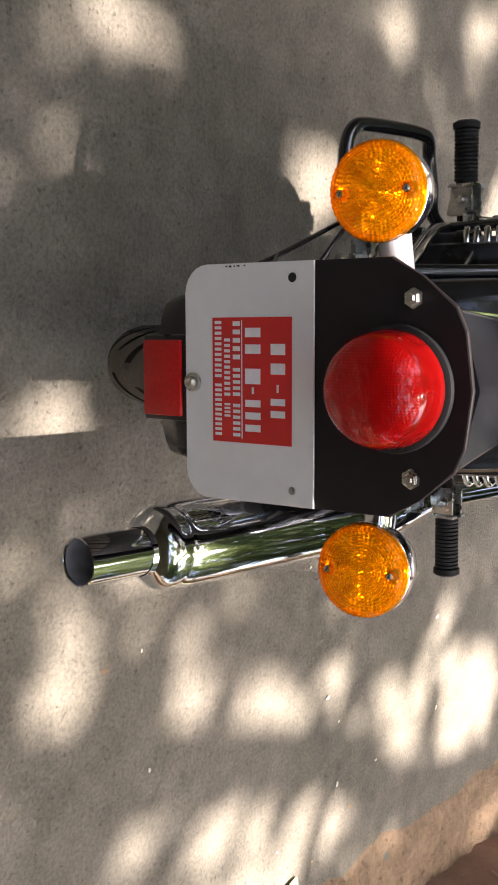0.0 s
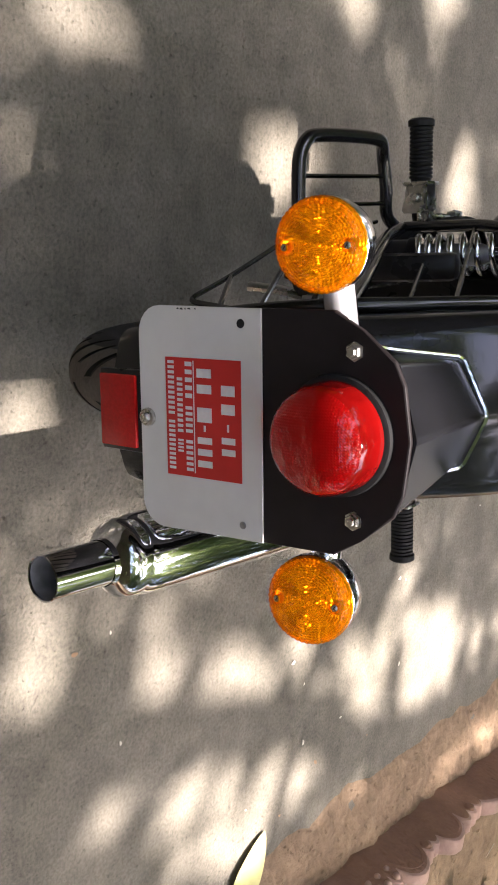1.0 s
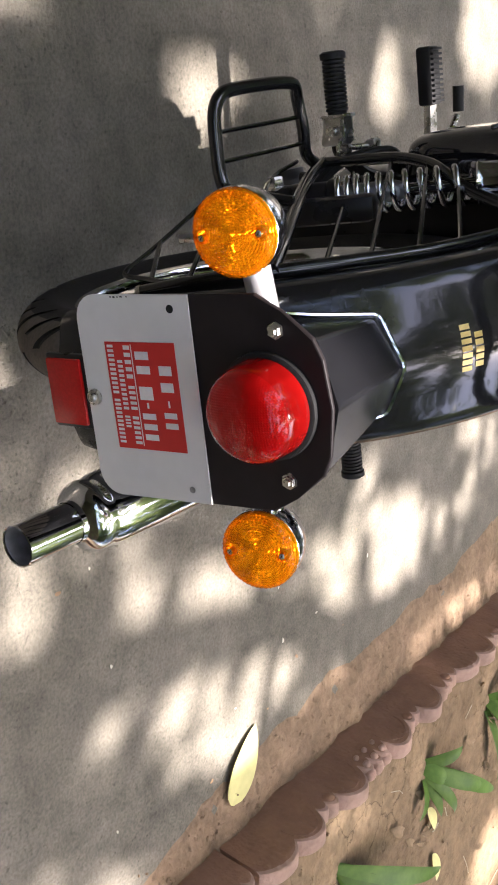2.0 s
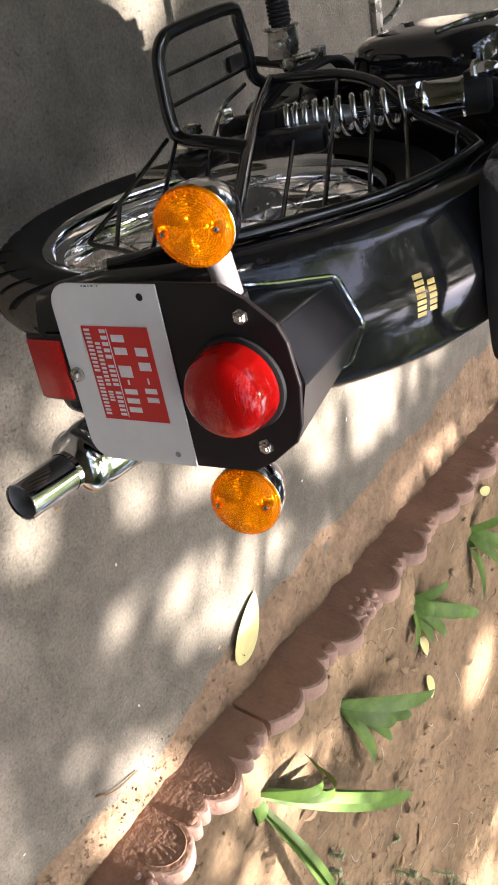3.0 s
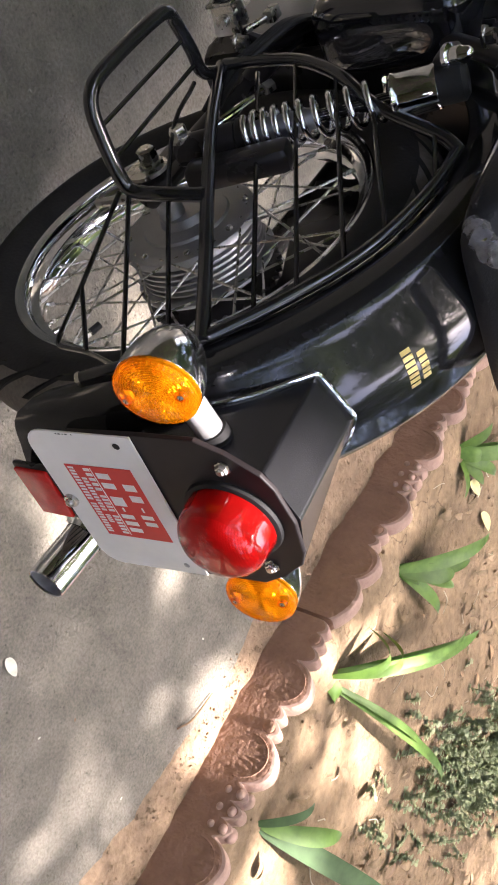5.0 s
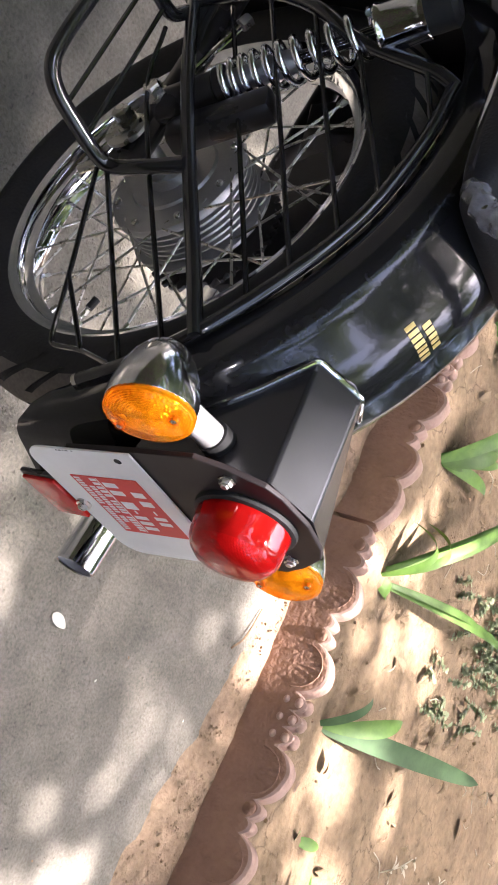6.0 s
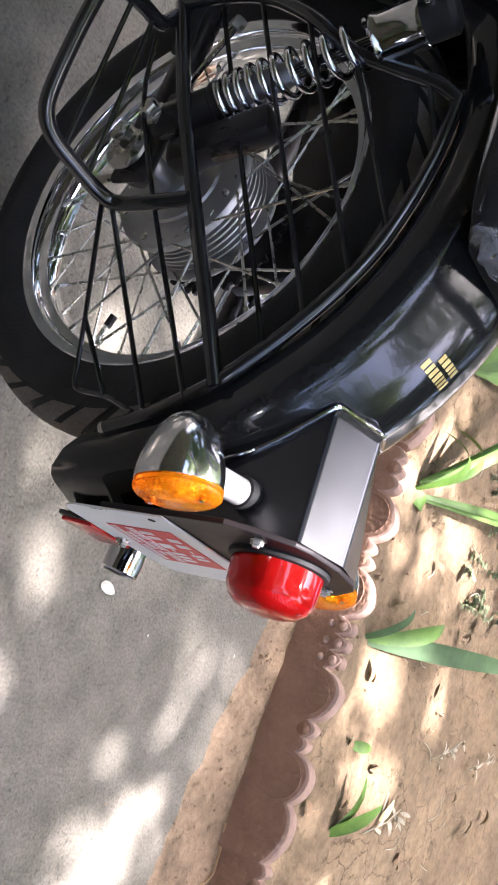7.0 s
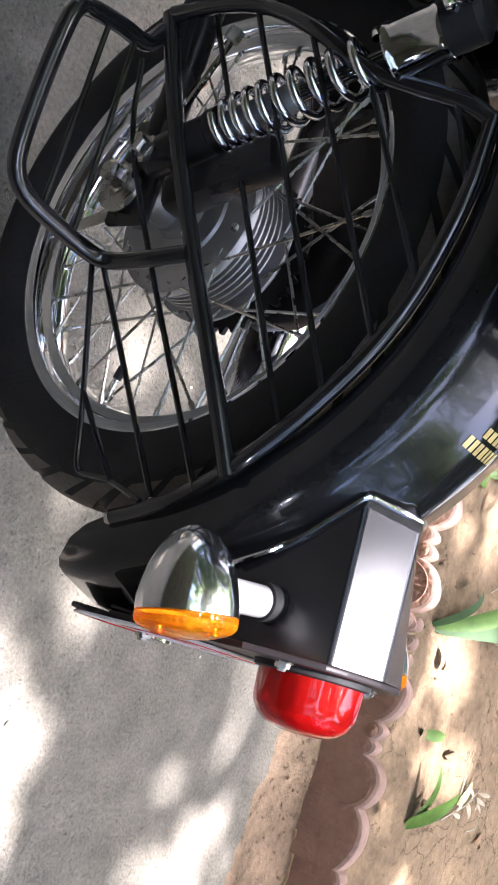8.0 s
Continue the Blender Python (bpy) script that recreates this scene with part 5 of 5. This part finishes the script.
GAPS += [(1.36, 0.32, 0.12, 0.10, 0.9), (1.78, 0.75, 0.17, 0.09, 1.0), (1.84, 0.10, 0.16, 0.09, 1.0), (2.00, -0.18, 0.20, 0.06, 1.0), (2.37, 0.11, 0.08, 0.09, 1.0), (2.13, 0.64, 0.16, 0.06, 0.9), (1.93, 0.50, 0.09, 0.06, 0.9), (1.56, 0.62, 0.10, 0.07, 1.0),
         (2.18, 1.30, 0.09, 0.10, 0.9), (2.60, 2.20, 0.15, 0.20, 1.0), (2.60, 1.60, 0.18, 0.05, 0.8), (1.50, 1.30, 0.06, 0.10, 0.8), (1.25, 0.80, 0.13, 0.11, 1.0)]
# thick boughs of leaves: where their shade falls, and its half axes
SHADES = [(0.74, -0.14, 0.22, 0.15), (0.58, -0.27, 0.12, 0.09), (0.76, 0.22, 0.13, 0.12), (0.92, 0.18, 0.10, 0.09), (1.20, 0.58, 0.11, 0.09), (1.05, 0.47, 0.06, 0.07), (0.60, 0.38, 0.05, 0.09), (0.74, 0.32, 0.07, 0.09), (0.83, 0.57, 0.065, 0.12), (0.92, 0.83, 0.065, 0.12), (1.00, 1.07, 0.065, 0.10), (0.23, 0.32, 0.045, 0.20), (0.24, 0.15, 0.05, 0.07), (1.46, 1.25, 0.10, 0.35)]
H = 10.0
AT = Vector((-2.6, 3.4, 0))
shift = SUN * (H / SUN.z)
rng = np.random.default_rng(5)
tree = tagged(new("shade_tree"), "broad leafy tree whose crown shades the path", "tree")
tree.matrix_basis = pose(*AT)
trunk_path = smooth_path([(0, 0, 0), (0.08, -0.05, 1.6), (0.0, 0.1, 3.6), (0.25, 0.0, 5.8), (0.7, -0.3, 7.6)], 5)
part("trunk", tube(trunk_path, [0.23 - 0.13 * k / (len(trunk_path) - 1) for k in range(len(trunk_path))], 14), M_BARK, tree, "brown tapered trunk")
for k in range(9):
    a = 2 * math.pi * k / 9 + 0.3
    reach = 2.6 + 1.2 * (k % 3)
    limb = smooth_path([(0.2 + 0.04 * k, 0, 5.6 + 0.2 * k), (0.7 + 0.45 * reach * math.cos(a), 0.45 * reach * math.sin(a), 7.8), (1.2 + reach * math.cos(a), reach * math.sin(a), 9.4)], 6)
    part("limb", tube(limb, [0.085 - 0.07 * q / (len(limb) - 1) for q in range(len(limb))], 8), M_BARK, tree)
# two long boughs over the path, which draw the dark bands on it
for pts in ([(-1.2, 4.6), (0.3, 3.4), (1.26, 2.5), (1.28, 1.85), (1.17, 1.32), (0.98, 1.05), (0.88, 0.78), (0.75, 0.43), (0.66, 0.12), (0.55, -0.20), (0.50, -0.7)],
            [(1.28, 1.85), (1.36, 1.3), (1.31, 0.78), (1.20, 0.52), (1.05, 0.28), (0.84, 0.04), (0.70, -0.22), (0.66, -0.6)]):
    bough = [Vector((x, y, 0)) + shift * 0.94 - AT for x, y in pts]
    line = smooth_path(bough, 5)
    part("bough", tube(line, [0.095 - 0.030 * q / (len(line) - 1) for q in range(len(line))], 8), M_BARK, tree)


def leaves(points, size):
    """Small pointed leaves, mostly lying flat, round the points."""
    co, fa = [], []
    for c in points:
        u = Vector(rng.normal(size=3))
        u.z *= 0.35
        u.normalize()
        v = u.cross(Vector(rng.normal(size=3)) + Vector((0, 0, 2.5))).normalized()
        ln = size * rng.uniform(0.7, 1.25)
        wd = ln * rng.uniform(0.35, 0.5)
        i0 = len(co)
        co += [tuple(c - u * ln), tuple(c + v * wd), tuple(c + u * ln), tuple(c - v * wd)]
        fa.append((i0, i0 + 1, i0 + 2, i0 + 3))
    me_ = bpy.data.meshes.new("crown")
    me_.from_pydata(co, [], fa)
    me_.materials.append(M_CANOPY)
    return me_


# thin places put in the unseen crown to let in light for reflections
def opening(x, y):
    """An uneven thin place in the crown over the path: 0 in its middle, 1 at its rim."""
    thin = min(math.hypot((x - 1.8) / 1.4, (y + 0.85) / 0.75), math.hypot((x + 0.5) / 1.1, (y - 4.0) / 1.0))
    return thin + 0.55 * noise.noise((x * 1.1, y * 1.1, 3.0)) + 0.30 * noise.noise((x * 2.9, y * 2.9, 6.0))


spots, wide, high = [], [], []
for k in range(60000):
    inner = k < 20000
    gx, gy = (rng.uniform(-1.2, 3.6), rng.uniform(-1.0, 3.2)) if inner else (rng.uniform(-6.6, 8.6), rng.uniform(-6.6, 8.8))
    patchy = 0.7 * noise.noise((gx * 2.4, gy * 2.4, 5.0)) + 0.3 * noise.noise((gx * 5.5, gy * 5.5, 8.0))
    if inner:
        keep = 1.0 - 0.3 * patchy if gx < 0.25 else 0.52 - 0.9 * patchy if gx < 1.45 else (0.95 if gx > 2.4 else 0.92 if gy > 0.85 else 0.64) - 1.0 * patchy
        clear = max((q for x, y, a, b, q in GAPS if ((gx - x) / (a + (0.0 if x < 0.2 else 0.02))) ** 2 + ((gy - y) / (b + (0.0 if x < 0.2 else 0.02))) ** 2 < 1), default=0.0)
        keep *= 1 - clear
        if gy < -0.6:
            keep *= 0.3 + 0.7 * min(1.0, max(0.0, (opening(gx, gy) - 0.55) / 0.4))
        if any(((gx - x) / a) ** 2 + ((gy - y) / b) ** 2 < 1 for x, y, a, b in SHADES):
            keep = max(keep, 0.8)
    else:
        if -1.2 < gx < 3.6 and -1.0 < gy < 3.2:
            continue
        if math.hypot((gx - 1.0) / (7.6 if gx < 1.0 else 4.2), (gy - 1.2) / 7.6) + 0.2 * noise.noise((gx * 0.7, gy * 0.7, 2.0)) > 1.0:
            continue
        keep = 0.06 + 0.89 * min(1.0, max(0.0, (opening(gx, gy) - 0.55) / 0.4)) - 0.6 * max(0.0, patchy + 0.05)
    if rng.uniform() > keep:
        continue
    # unseen bed-side leaves float higher, added so to keep sky open for reflections
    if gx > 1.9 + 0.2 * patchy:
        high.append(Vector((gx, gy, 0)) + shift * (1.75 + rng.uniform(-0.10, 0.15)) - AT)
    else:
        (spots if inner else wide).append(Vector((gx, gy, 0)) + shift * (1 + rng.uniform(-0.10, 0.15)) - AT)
        # doubled unseen leaves darken the ground at left and the mudguard's reflections
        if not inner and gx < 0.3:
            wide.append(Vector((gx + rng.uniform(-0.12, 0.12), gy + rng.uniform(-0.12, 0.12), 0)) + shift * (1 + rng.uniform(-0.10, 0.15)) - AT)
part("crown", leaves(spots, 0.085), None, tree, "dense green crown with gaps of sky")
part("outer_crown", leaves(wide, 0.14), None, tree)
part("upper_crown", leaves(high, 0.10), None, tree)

# unseen garden trees added all round to close the low sky and darken reflections
grove = tagged(new("garden_tree"), "unseen leafy garden tree added to block low sky", "tree", "garden trees around")
stem = smooth_path([(0, 0, 0), (0.05, 0.02, 1.0), (-0.04, 0.06, 2.2), (0.05, 0.0, 3.6)], 4)
part("trunk", tube(stem, [0.16 - 0.09 * k / (len(stem) - 1) for k in range(len(stem))], 10), M_BARK, grove)
spots = []
for k in range(60):
    d = Vector(rng.normal(size=3)).normalized()
    c = Vector((d.x * 2.1, d.y * 2.1, 3.6 + d.z * 2.7)) * 1.0
    part_r = rng.uniform(0.5, 0.9)
    for q in range(110):
        spots.append(c + Vector(rng.normal(size=3)) * part_r * 0.5)
part("crown", leaves(spots, 0.162), None, grove, "green crown of many leaf clumps")
ring = [(8.3, 0.5), (7.4, 4.6), (4.6, 8.2), (0.4, 9.2), (-4.2, 8.0), (-7.2, 4.6), (-7.6, 0.2), (-5.6, -4.2), (-1.5, -6.6), (3.2, -6.4), (6.8, -3.6)]
ring = [(x * 1.42, y * 1.42) for x, y in ring] + [(8.6, -2.9), (8.8, 3.6), (7.6, -7.4), (9.0, 9.6), (3.6, 10.4), (-2.8, 10.6), (0.5, 9.6), (6.4, 9.0), (-6.2, 9.2), (7.2, -1.4)]
for k, (x, y) in enumerate(ring[1:]):
    # the tall one at x 7.2 blocks sky otherwise reflected near the gold mark
    copy_thing(grove, pose(x, y, 0, 0, 0, 47 * k) @ Matrix.Diagonal((1.3, 1.3, 3.1 if 7 < x < 7.3 else (1.4 if x > 5 and y < 7 else 2.2) + 0.3 * math.sin(k * 2.1), 1)))
grove.matrix_basis = pose(11.8, 0.7, 0) @ Matrix.Diagonal((1.3, 1.3, 1.4, 1))

# unseen clipped hedges, added behind the camera and at left to block low sky
def hedge(x0, y0, x1, y1, label):
    d = Vector((x1 - x0, y1 - y0, 0))
    side = Vector((-d.y, d.x, 0)).normalized()
    base = tagged(new("clipped_hedge"), label, "hedge", "hedges around")
    base.matrix_basis = pose(x0, y0, 0)
    pts = []
    for _ in range(int(d.length * 1500)):
        f, s_, z = rng.uniform(), rng.uniform(-0.3, 0.3), rng.uniform(0.05, 2.0)
        bulge = 0.12 * noise.noise((f * d.length * 1.3, z * 1.3, x0))
        pts.append(d * f + side * (math.copysign(abs(s_ / 0.3) ** 0.4 * 0.3, s_) + bulge) + Vector((0, 0, z + bulge)))
    part("foliage", leaves(pts, 0.055), None, base, "small dark green hedge leaves")
    core = bmesh.new()
    mid = Vector((0, 0, 0)).lerp(d, 0.5)
    block(d.length * 0.99, 0.36, 1.85, (0, 0, 0.95), 0.08, core)
    part("twigs", core, M_BARK, base, "dense brown twigs inside", at=Matrix.Translation(mid) @ pose(0, 0, 0, 0, 0, math.degrees(math.atan2(d.y, d.x))))


hedge(-4.2, -2.4, 4.2, -2.6, "unseen dark green hedge added behind the path")
hedge(-1.95, -2.3, -2.05, 4.2, "unseen dark green hedge added along the path to cut skylight")
